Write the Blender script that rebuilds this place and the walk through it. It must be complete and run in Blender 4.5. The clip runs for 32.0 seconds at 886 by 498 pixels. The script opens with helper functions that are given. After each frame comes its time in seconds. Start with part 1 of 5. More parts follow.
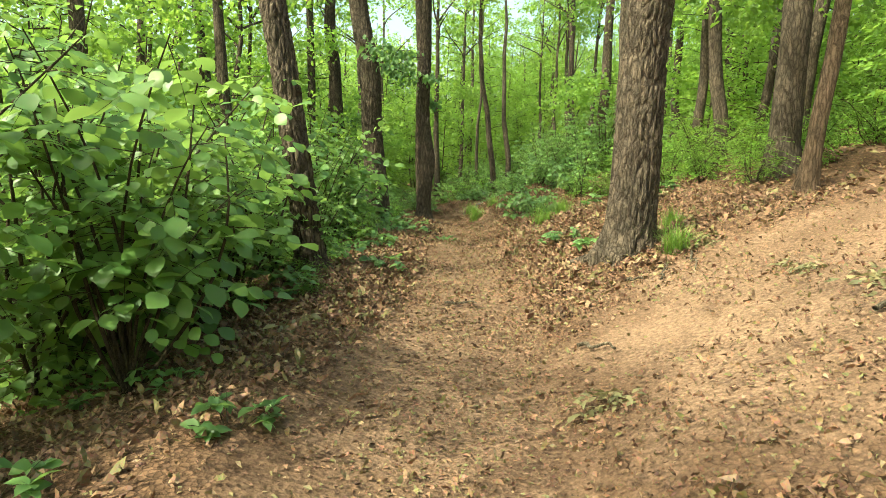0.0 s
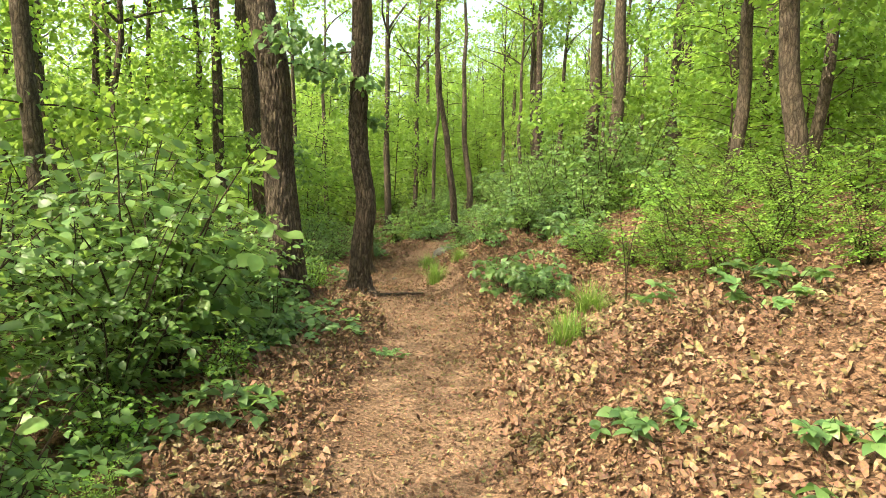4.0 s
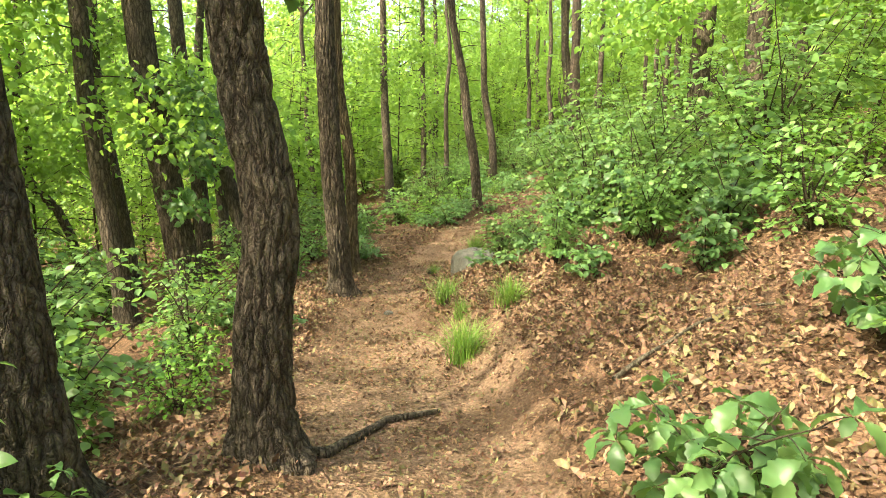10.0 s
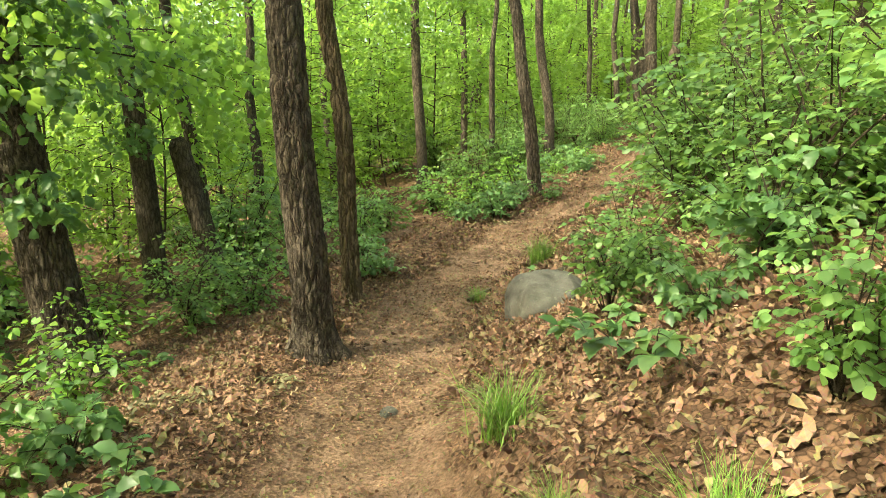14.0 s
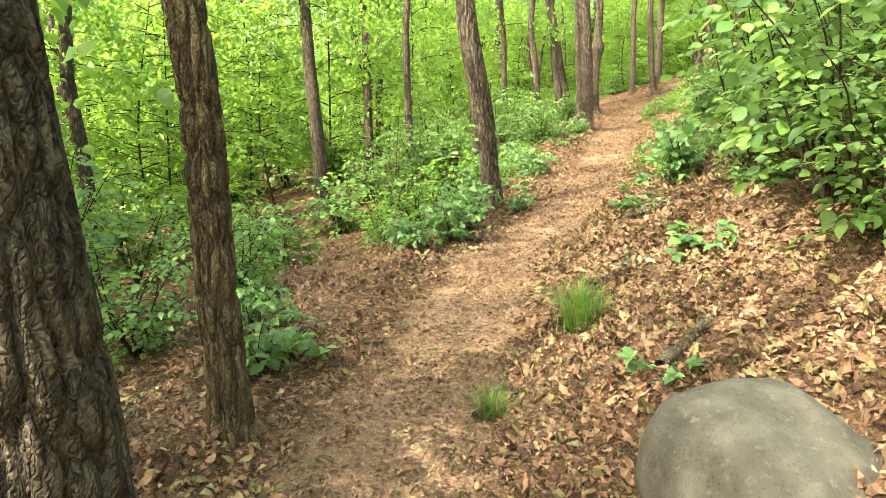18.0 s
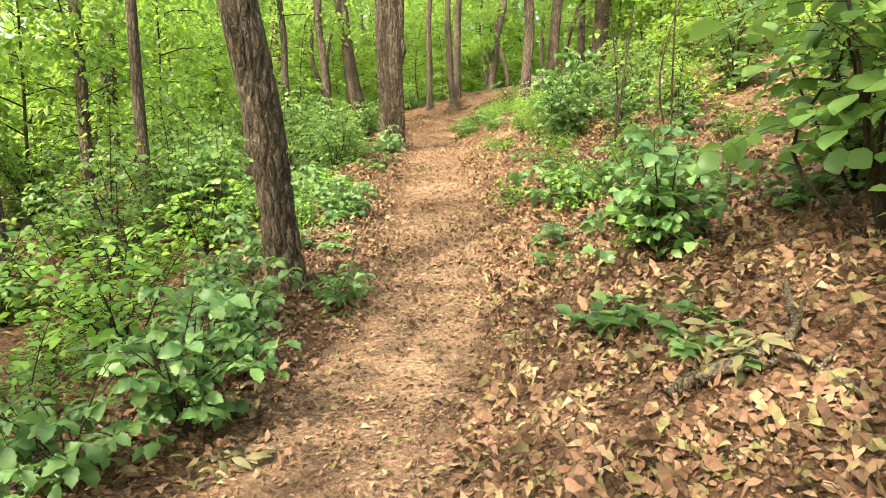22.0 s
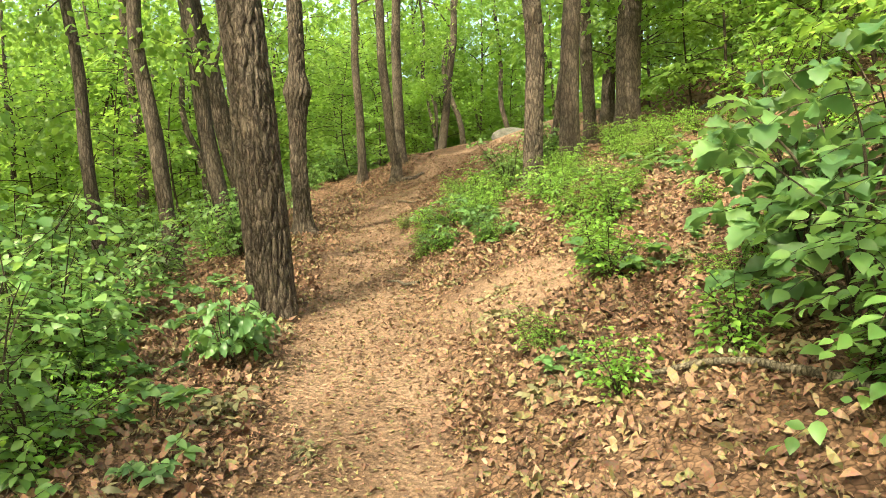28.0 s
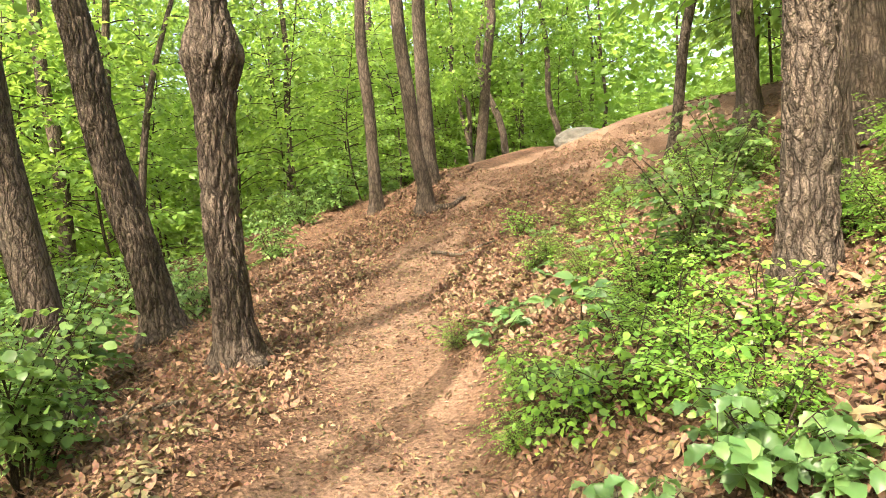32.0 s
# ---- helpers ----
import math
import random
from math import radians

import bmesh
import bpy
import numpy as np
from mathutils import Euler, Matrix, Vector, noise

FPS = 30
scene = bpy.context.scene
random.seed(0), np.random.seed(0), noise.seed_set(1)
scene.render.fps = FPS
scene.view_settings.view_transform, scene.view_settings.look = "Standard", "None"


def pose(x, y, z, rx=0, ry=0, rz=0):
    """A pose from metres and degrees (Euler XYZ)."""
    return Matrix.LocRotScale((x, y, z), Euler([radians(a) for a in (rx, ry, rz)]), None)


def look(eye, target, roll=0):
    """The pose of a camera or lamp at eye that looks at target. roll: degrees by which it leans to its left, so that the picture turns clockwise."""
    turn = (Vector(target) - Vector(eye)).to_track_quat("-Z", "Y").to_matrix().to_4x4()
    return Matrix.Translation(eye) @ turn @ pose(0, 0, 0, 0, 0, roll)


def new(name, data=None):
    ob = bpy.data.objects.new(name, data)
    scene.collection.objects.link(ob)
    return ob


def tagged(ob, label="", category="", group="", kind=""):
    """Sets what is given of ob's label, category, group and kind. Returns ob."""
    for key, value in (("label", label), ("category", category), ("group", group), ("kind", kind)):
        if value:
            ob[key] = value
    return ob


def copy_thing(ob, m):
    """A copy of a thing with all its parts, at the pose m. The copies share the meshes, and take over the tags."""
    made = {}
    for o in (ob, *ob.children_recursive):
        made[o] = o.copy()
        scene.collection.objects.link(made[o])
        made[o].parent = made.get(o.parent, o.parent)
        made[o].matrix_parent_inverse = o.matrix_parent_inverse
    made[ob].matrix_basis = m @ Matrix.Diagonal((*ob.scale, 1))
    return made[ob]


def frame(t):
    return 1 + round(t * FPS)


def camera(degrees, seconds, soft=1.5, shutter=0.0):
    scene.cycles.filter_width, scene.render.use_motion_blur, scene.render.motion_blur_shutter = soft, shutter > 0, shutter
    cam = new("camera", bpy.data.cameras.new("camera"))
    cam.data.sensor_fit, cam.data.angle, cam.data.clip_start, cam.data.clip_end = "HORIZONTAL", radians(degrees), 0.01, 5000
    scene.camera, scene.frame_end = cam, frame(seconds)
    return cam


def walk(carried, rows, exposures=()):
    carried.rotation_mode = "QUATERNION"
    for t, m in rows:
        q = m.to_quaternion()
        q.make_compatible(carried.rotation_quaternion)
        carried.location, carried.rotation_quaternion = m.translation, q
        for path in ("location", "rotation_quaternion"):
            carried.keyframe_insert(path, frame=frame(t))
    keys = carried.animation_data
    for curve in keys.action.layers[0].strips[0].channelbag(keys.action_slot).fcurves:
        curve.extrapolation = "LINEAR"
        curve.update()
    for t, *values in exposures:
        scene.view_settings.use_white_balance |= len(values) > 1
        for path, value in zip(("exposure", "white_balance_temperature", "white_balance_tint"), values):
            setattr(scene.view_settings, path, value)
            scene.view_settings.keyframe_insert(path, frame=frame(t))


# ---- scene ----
cam = camera(67.0, 32.0, soft=0.9)
PATH = [
    (0, (0.057, 0.001, 1.374), (0.071, 1.983, 1.107), 1.9),
    (0.5, (0.068, 0.577, 1.423), (0.113, 2.561, 1.177), 2.1),
    (1, (0.039, 1.193, 1.48), (0.125, 3.179, 1.259), 2.5),
    (1.5, (0.082, 1.762, 1.531), (0.189, 3.748, 1.321), 2.3),
    (2, (0.086, 2.308, 1.563), (0.207, 4.293, 1.348), 2.0),
    (2.5, (0.072, 2.799, 1.626), (0.207, 4.783, 1.417), 2.0),
    (3, (0.141, 3.31, 1.654), (0.277, 5.294, 1.445), 1.9),
    (3.5, (0.163, 3.778, 1.659), (0.303, 5.762, 1.452), 1.9),
    (4, (0.194, 4.281, 1.676), (0.338, 6.266, 1.471), 1.8),
    (4.5, (0.218, 4.796, 1.698), (0.357, 6.781, 1.494), 1.6),
    (6.5, (0.307, 6.731, 1.738), (0.411, 8.712, 1.486), 0.2),
    (7, (0.347, 7.215, 1.772), (0.446, 9.196, 1.513), 0.5),
    (7.5, (0.358, 7.719, 1.791), (0.459, 9.698, 1.526), 0.6),
    (8, (0.387, 8.223, 1.754), (0.484, 10.201, 1.474), 0.6),
    (8.5, (0.361, 8.697, 1.712), (0.462, 10.673, 1.423), 0.5),
    (9, (0.382, 9.151, 1.679), (0.484, 11.125, 1.379), 0.5),
    (9.5, (0.405, 9.596, 1.664), (0.508, 11.569, 1.354), 0.5),
    (10, (0.43, 10.019, 1.656), (0.538, 11.99, 1.338), 0.1),
    (10.5, (0.495, 10.491, 1.627), (0.596, 12.46, 1.29), -0.0),
    (11, (0.522, 10.941, 1.613), (0.628, 12.909, 1.273), 0.0),
    (11.5, (0.598, 11.41, 1.615), (0.708, 13.378, 1.274), 0.0),
    (12, (0.676, 11.875, 1.601), (0.776, 13.843, 1.259), -0.2),
    (12.5, (0.692, 12.378, 1.562), (0.766, 14.347, 1.217), -0.2),
    (13, (0.717, 12.931, 1.501), (0.742, 14.901, 1.156), -0.3),
    (13.5, (0.646, 13.423, 1.46), (0.662, 15.39, 1.096), -0.2),
    (14, (0.583, 13.861, 1.423), (0.565, 15.823, 1.038), -0.4),
    (14.5, (0.516, 14.29, 1.377), (0.461, 16.249, 0.974), 0.2),
    (16.5, (0.197, 15.916, 1.11), (0.339, 17.882, 0.773), -2.1),
    (17, (0.153, 16.412, 1.075), (0.394, 18.368, 0.738), -1.1),
    (17.5, (0.105, 16.879, 1.047), (0.404, 18.828, 0.717), -1.2),
    (18, (0.114, 17.38, 1.002), (0.431, 19.325, 0.661), -1.3),
    (18.5, (0.108, 17.855, 1.002), (0.47, 19.792, 0.66), -1.0),
    (19, (0.181, 18.299, 1.005), (0.572, 20.231, 0.663), -0.8),
    (19.5, (0.271, 18.731, 1.019), (0.735, 20.646, 0.676), -0.5),
    (20, (0.403, 19.218, 1.029), (0.994, 21.1, 0.703), -0.2),
    (20.5, (0.55, 19.764, 1.001), (1.273, 21.601, 0.679), -0.1),
    (21, (0.65, 20.287, 0.998), (1.497, 22.071, 0.686), 0.0),
    (21.5, (0.807, 20.781, 0.997), (1.699, 22.545, 0.692), -0.5),
    (22, (0.996, 21.309, 1.006), (1.923, 23.056, 0.707), -0.4),
    (22.5, (1.254, 21.83, 1.081), (2.219, 23.56, 0.804), -0.1),
    (23, (1.569, 22.394, 1.149), (2.561, 24.112, 0.889), -0.5),
    (23.5, (1.844, 23.008, 1.245), (2.869, 24.71, 1.014), -0.9),
    (24, (2.179, 23.592, 1.367), (3.212, 25.291, 1.155), -1.1),
    (24.5, (2.435, 24.14, 1.452), (3.479, 25.833, 1.245), -1.5),
    (25, (2.735, 24.609, 1.515), (3.793, 26.295, 1.317), -2.0),
    (25.5, (3.079, 25.117, 1.57), (4.141, 26.801, 1.377), -2.6),
    (27.5, (4.318, 27.371, 1.749), (5.395, 29.049, 1.59), -3.1),
    (28, (4.581, 28.0, 1.802), (5.66, 29.677, 1.654), -3.4),
    (28.5, (4.905, 28.632, 1.862), (5.981, 30.312, 1.718), -3.5),
    (29, (5.187, 29.228, 1.923), (6.257, 30.912, 1.785), -3.3),
    (29.5, (5.541, 29.79, 2.001), (6.605, 31.478, 1.864), -4.0),
    (30, (5.901, 30.351, 2.084), (6.958, 32.044, 1.951), -3.6),
    (30.5, (6.189, 30.978, 2.127), (7.238, 32.676, 1.998), -4.4),
    (31, (6.534, 31.522, 2.202), (7.568, 33.229, 2.081), -4.5),
    (31.5, (6.783, 32.098, 2.284), (7.808, 33.81, 2.159), -4.7),
    (32, (7.092, 32.648, 2.325), (8.112, 34.364, 2.203), -5.2),
]
walk(cam, [(t, look(eye, target, roll)) for t, eye, target, roll in PATH],
     [(0, 1.96, 7500, -18), (2, 2.06, 7700, -11), (4, 2.18, 7800, -4), (7.5, 2.0, 7800, -10), (9.5, 2.52, 7800, -8), (12, 2.74, 7800, -10), (13, 2.64, 7800, -10), (14, 2.46, 7800, -13), (17, 2.95, 7700, -9), (18, 3.07, 7500, -6), (19, 3.25, 7100, 3), (20, 2.92, 7300, 2), (22, 2.70, 7600, -2),
      (23, 2.62, 7700, -6), (24, 2.51, 7800, -7), (25, 2.50, 7700, -3), (28, 2.30, 7800, -10), (29, 2.37, 7800, -12), (30, 2.58, 7700, -4), (31, 2.60, 7600, -4), (32, 2.66, 7400, 6)])

# ---- world, sun ----
SUN_FROM = Vector((-0.80, -0.42, 0.95)).normalized()
world = bpy.data.worlds.new("world")
scene.world = world
world.use_nodes = True
wn = world.node_tree.nodes
sky = wn.new("ShaderNodeTexSky")
sky.sky_type = "NISHITA"
sky.sun_disc = False
sky.sun_elevation = math.asin(SUN_FROM.z)
sky.sun_rotation = math.atan2(SUN_FROM.x, SUN_FROM.y)
sky.air_density = 1.0
sky.dust_density = 6.0
sky.ozone_density = 0.6
wn["Background"].inputs["Strength"].default_value = 0.15
world.node_tree.links.new(sky.outputs["Color"], wn["Background"].inputs["Color"])
sun = new("sun", bpy.data.lights.new("sun", "SUN"))
sun.data.energy = 2.0
sun.data.angle = radians(0.6)
sun.data.color = (1.0, 0.95, 0.84)
sun.matrix_world = look(SUN_FROM * 50, (0, 0, 0))


# ---- materials ----
def material(name):
    m = bpy.data.materials.new(name)
    m.use_nodes = True
    t = m.node_tree
    t.nodes.clear()
    out = t.nodes.new("ShaderNodeOutputMaterial")
    bsdf = t.nodes.new("ShaderNodeBsdfPrincipled")
    t.links.new(bsdf.outputs[0], out.inputs[0])
    return m, t, bsdf, out


def node(t, kind, **values):
    n = t.nodes.new(kind)
    for key, value in values.items():
        n.inputs[key].default_value = value
    return n


def ramp(t, source, stops):
    n = t.nodes.new("ShaderNodeValToRGB")
    while len(n.color_ramp.elements) < len(stops):
        n.color_ramp.elements.new(0.5)
    for e, (pos, col) in zip(n.color_ramp.elements, stops):
        e.position = pos
        e.color = (*col, 1)
    t.links.new(source, n.inputs[0])
    return n


def mix_colour(t, fac, a, b, blend="MIX"):
    n = t.nodes.new("ShaderNodeMix")
    n.data_type = "RGBA"
    n.blend_type = blend
    if isinstance(fac, float):
        n.inputs[0].default_value = fac
    else:
        t.links.new(fac, n.inputs[0])
    for sock, v in ((n.inputs[6], a), (n.inputs[7], b)):
        if isinstance(v, tuple):
            sock.default_value = (*v, 1)
        else:
            t.links.new(v, sock)
    return n.outputs[2]


def leaf_material(name, dark, mid, light, through_col, share=0.4, rough=0.42):
    m, t, bsdf, out = material(name)
    geo = t.nodes.new("ShaderNodeNewGeometry")
    info = t.nodes.new("ShaderNodeObjectInfo")
    col = ramp(t, geo.outputs["Random Per Island"], [(0.0, dark), (0.55, mid), (1.0, light)])
    hue = t.nodes.new("ShaderNodeHueSaturation")
    rnd = t.nodes.new("ShaderNodeMapRange")
    rnd.inputs["To Min"].default_value = 0.78
    rnd.inputs["To Max"].default_value = 1.25
    t.links.new(info.outputs["Random"], rnd.inputs["Value"])
    t.links.new(rnd.outputs[0], hue.inputs["Value"])
    t.links.new(col.outputs[0], hue.inputs["Color"])
    coord = t.nodes.new("ShaderNodeTexCoord")
    fine = node(t, "ShaderNodeTexNoise", Scale=55.0, Detail=3.0)
    t.links.new(coord.outputs["Object"], fine.inputs["Vector"])
    mottled = mix_colour(t, 0.25, hue.outputs[0], fine.outputs["Color"], "SOFT_LIGHT")
    t.links.new(mottled, bsdf.inputs["Base Color"])
    bsdf.inputs["Roughness"].default_value = rough
    bsdf.inputs["Specular IOR Level"].default_value = 0.48
    tr = t.nodes.new("ShaderNodeBsdfTranslucent")
    tint = mix_colour(t, 0.65, hue.outputs[0], through_col)
    t.links.new(tint, tr.inputs["Color"])
    mix = t.nodes.new("ShaderNodeMixShader")
    mix.inputs[0].default_value = share
    t.links.new(bsdf.outputs[0], mix.inputs[1])
    t.links.new(tr.outputs[0], mix.inputs[2])
    t.links.new(mix.outputs[0], out.inputs[0])
    return m


M_CANOPY = leaf_material("canopy_leaf", (0.062, 0.135, 0.026), (0.122, 0.230, 0.044), (0.21, 0.335, 0.072), (0.40, 0.56, 0.10), 0.57)
M_BUSH = leaf_material("bush_leaf", (0.054, 0.118, 0.032), (0.104, 0.200, 0.058), (0.185, 0.300, 0.090), (0.33, 0.47, 0.11), 0.46)
M_SPROUT = leaf_material("oak_sprout_leaf", (0.044, 0.098, 0.036), (0.084, 0.168, 0.060), (0.150, 0.248, 0.088), (0.27, 0.41, 0.10), 0.42, 0.42)
M_BRIGHT = leaf_material("young_leaf", (0.065, 0.16, 0.025), (0.125, 0.26, 0.042), (0.22, 0.37, 0.07), (0.35, 0.50, 0.075), 0.45)
M_GRASS = leaf_material("grass_blade", (0.050, 0.120, 0.020), (0.100, 0.200, 0.032), (0.22, 0.30, 0.075), (0.30, 0.42, 0.06), 0.35)

M_WITHERED = leaf_material("withered_leaf", (0.07, 0.068, 0.032), (0.14, 0.122, 0.062), (0.27, 0.22, 0.125), (0.30, 0.28, 0.10), 0.2, 0.55)


def litter_material():
    m, t, bsdf, out = material("dry_leaf")
    geo = t.nodes.new("ShaderNodeNewGeometry")
    col = ramp(t, geo.outputs["Random Per Island"], [(0.0, (0.070, 0.042, 0.030)), (0.28, (0.145, 0.083, 0.058)), (0.54, (0.205, 0.117, 0.081)), (0.70, (0.255, 0.148, 0.104)), (0.77, (0.130, 0.108, 0.052)), (0.91, (0.190, 0.158, 0.084)), (1.0, (0.270, 0.180, 0.130))])
    coord = t.nodes.new("ShaderNodeTexCoord")
    fine = node(t, "ShaderNodeTexNoise", Scale=75.0, Detail=5.0, Roughness=0.65)
    t.links.new(coord.outputs["Object"], fine.inputs["Vector"])
    t.links.new(mix_colour(t, 0.75, col.outputs[0], fine.outputs["Color"], "SOFT_LIGHT"), bsdf.inputs["Base Color"])
    bsdf.inputs["Roughness"].default_value = 0.75
    bsdf.inputs["Specular IOR Level"].default_value = 0.15
    return m


M_LITTER = litter_material()


def bark_material(name, dark, light, scale=1.0, stretch=0.30, deep=1.0):
    """Bark in long plates with dark furrows between them."""
    m, t, bsdf, out = material(name)
    coord = t.nodes.new("ShaderNodeTexCoord")
    bend = node(t, "ShaderNodeTexNoise", Scale=9.0 * scale, Detail=4.0, Roughness=0.6)
    t.links.new(coord.outputs["Object"], bend.inputs["Vector"])
    moved = mix_colour(t, 0.035 / scale, coord.outputs["Object"], bend.outputs["Color"], "LINEAR_LIGHT")
    warp = t.nodes.new("ShaderNodeMapping")
    warp.inputs["Scale"].default_value = (scale, scale, scale * stretch)
    t.links.new(moved, warp.inputs["Vector"])
    plates = node(t, "ShaderNodeTexVoronoi", Scale=27.0, Randomness=1.0)
    plates.feature = "DISTANCE_TO_EDGE"
    cells = node(t, "ShaderNodeTexVoronoi", Scale=27.0, Randomness=1.0)
    chips = node(t, "ShaderNodeTexVoronoi", Scale=68.0, Randomness=1.0)
    chips.feature = "DISTANCE_TO_EDGE"
    fine = node(t, "ShaderNodeTexNoise", Scale=110.0, Detail=6.0, Roughness=0.7)
    grain = t.nodes.new("ShaderNodeMapping")
    grain.inputs["Scale"].default_value = (scale, scale, scale * (0.35 + 0.5 * stretch))
    t.links.new(moved, grain.inputs["Vector"])
    for n in (plates, cells):
        t.links.new(warp.outputs[0], n.inputs["Vector"])
    for n in (chips, fine):
        t.links.new(grain.outputs[0], n.inputs["Vector"])
    stain = node(t, "ShaderNodeTexNoise", Scale=2.4, Detail=5.0, Roughness=0.6)
    t.links.new(coord.outputs["Object"], stain.inputs["Vector"])
    base = ramp(t, fine.outputs["Fac"], [(0.25, tuple(0.7 * p + 0.3 * q for p, q in zip(dark, light))), (0.52, tuple(0.4 * p + 0.6 * q for p, q in zip(dark, light))), (0.78, light)])
    grey = t.nodes.new("ShaderNodeSeparateColor")
    t.links.new(cells.outputs["Color"], grey.inputs[0])
    tone = ramp(t, grey.outputs[0], [(0.0, (0.72, 0.71, 0.71)), (1.0, (1.16, 1.12, 1.08))])
    crack = ramp(t, plates.outputs["Distance"], [(0.0, (0.40, 0.37, 0.36)), (0.07, (0.66, 0.64, 0.62)), (0.20, (1.0, 1.0, 1.0)), (0.42, (1.22, 1.20, 1.18))])
    chip = ramp(t, chips.outputs["Distance"], [(0.0, (0.62, 0.60, 0.59)), (0.14, (1.0, 1.0, 1.0))])
    worn = ramp(t, stain.outputs["Fac"], [(0.34, (0.68, 0.69, 0.66)), (0.66, (1.15, 1.12, 1.08))])
    col = mix_colour(t, 0.9, base.outputs[0], worn.outputs[0], "MULTIPLY")
    col = mix_colour(t, 0.9, col, tone.outputs[0], "MULTIPLY")
    col = mix_colour(t, 0.4, col, chip.outputs[0], "MULTIPLY")
    col = mix_colour(t, 0.9, col, crack.outputs[0], "MULTIPLY")
    t.links.new(col, bsdf.inputs["Base Color"])
    bsdf.inputs["Roughness"].default_value = 0.92
    bsdf.inputs["Specular IOR Level"].default_value = 0.18
    flat = ramp(t, plates.outputs["Distance"], [(0.0, (0, 0, 0)), (0.10, (0.55, 0.55, 0.55)), (0.32, (1, 1, 1))])
    small = ramp(t, chips.outputs["Distance"], [(0.0, (0, 0, 0)), (0.22, (1, 1, 1))])
    height = mix_colour(t, 0.28, flat.outputs[0], small.outputs[0])
    height = mix_colour(t, 0.10, height, fine.outputs["Color"])
    bump = node(t, "ShaderNodeBump", Strength=1.0, Distance=0.028 * deep)
    t.links.new(height, bump.inputs["Height"])
    t.links.new(bump.outputs[0], bsdf.inputs["Normal"])
    return m


M_BARK = bark_material("oak_bark", (0.062, 0.050, 0.043), (0.176, 0.140, 0.122), 1.0, 0.24)
M_BARK_PALE = bark_material("pale_bark", (0.10, 0.070, 0.055), (0.26, 0.185, 0.150), 1.2, 0.12, 0.7)
M_GROOVED = bark_material("grooved_bark", (0.088, 0.064, 0.046), (0.235, 0.176, 0.126), 1.0, 0.07)
M_TWIG = bark_material("twig_bark", (0.040, 0.030, 0.022), (0.105, 0.080, 0.060), 3.0, 0.2, 0.2)
M_DEADWOOD = bark_material("dead_wood", (0.10, 0.085, 0.070), (0.23, 0.195, 0.16), 2.0, 0.15, 0.4)


def ground_material():
    m, t, bsdf, out = material("forest_floor")
    coord = t.nodes.new("ShaderNodeTexCoord")
    bare = t.nodes.new("ShaderNodeAttribute")
    bare.attribute_name = "bare"
    ragged = node(t, "ShaderNodeTexNoise", Scale=2.6, Detail=5.0, Roughness=0.65)
    grit = node(t, "ShaderNodeTexNoise", Scale=45.0, Detail=8.0, Roughness=0.7)
    stains = node(t, "ShaderNodeTexNoise", Scale=0.9, Detail=4.0)
    bits = node(t, "ShaderNodeTexVoronoi", Scale=34.0, Randomness=1.0)
    for n in (ragged, grit, stains, bits):
        t.links.new(coord.outputs["Object"], n.inputs["Vector"])
    soil = ramp(t, grit.outputs["Fac"], [(0.28, (0.088, 0.055, 0.041)), (0.5, (0.190, 0.121, 0.090)), (0.72, (0.30, 0.200, 0.154))])
    tone = ramp(t, stains.outputs["Fac"], [(0.35, (0.62, 0.56, 0.50)), (0.6, (1.1, 1.06, 1.0))])
    soil_c = mix_colour(t, 0.9, soil.outputs[0], tone.outputs[0], "MULTIPLY")
    mould = ramp(t, bits.outputs["Color"], [(0.1, (0.080, 0.047, 0.033)), (0.5, (0.150, 0.087, 0.059)), (0.9, (0.225, 0.132, 0.090))])
    seams = node(t, "ShaderNodeTexVoronoi", Scale=34.0, Randomness=1.0)
    seams.feature = "DISTANCE_TO_EDGE"
    t.links.new(coord.outputs["Object"], seams.inputs["Vector"])
    # shade between the leaf bits, put into the mould's colour
    gaps = ramp(t, seams.outputs["Distance"], [(0.0, (0.35, 0.33, 0.32)), (0.16, (1.0, 1.0, 1.0))])
    mould_c = mix_colour(t, 0.6, mould.outputs[0], tone.outputs[0], "MULTIPLY")
    mould_c = mix_colour(t, 0.8, mould_c, gaps.outputs[0], "MULTIPLY")
    add = t.nodes.new("ShaderNodeMath")
    add.operation = "MULTIPLY_ADD"
    t.links.new(ragged.outputs["Fac"], add.inputs[0])
    add.inputs[1].default_value = 1.3
    sub = t.nodes.new("ShaderNodeMath")
    sub.operation = "SUBTRACT"
    t.links.new(bare.outputs["Fac"], sub.inputs[0])
    sub.inputs[1].default_value = 0.68
    t.links.new(sub.outputs[0], add.inputs[2])
    edge = ramp(t, add.outputs[0], [(0.35, (0, 0, 0)), (0.65, (1, 1, 1))])
    t.links.new(mix_colour(t, edge.outputs[0], mould_c, soil_c), bsdf.inputs["Base Color"])
    bsdf.inputs["Roughness"].default_value = 0.95
    bsdf.inputs["Specular IOR Level"].default_value = 0.15
    lumps = mix_colour(t, 0.5, grit.outputs["Fac"], bits.outputs["Distance"])
    bump = node(t, "ShaderNodeBump", Strength=1.0, Distance=0.03)
    t.links.new(lumps, bump.inputs["Height"])
    t.links.new(bump.outputs[0], bsdf.inputs["Normal"])
    return m


M_GROUND = ground_material()


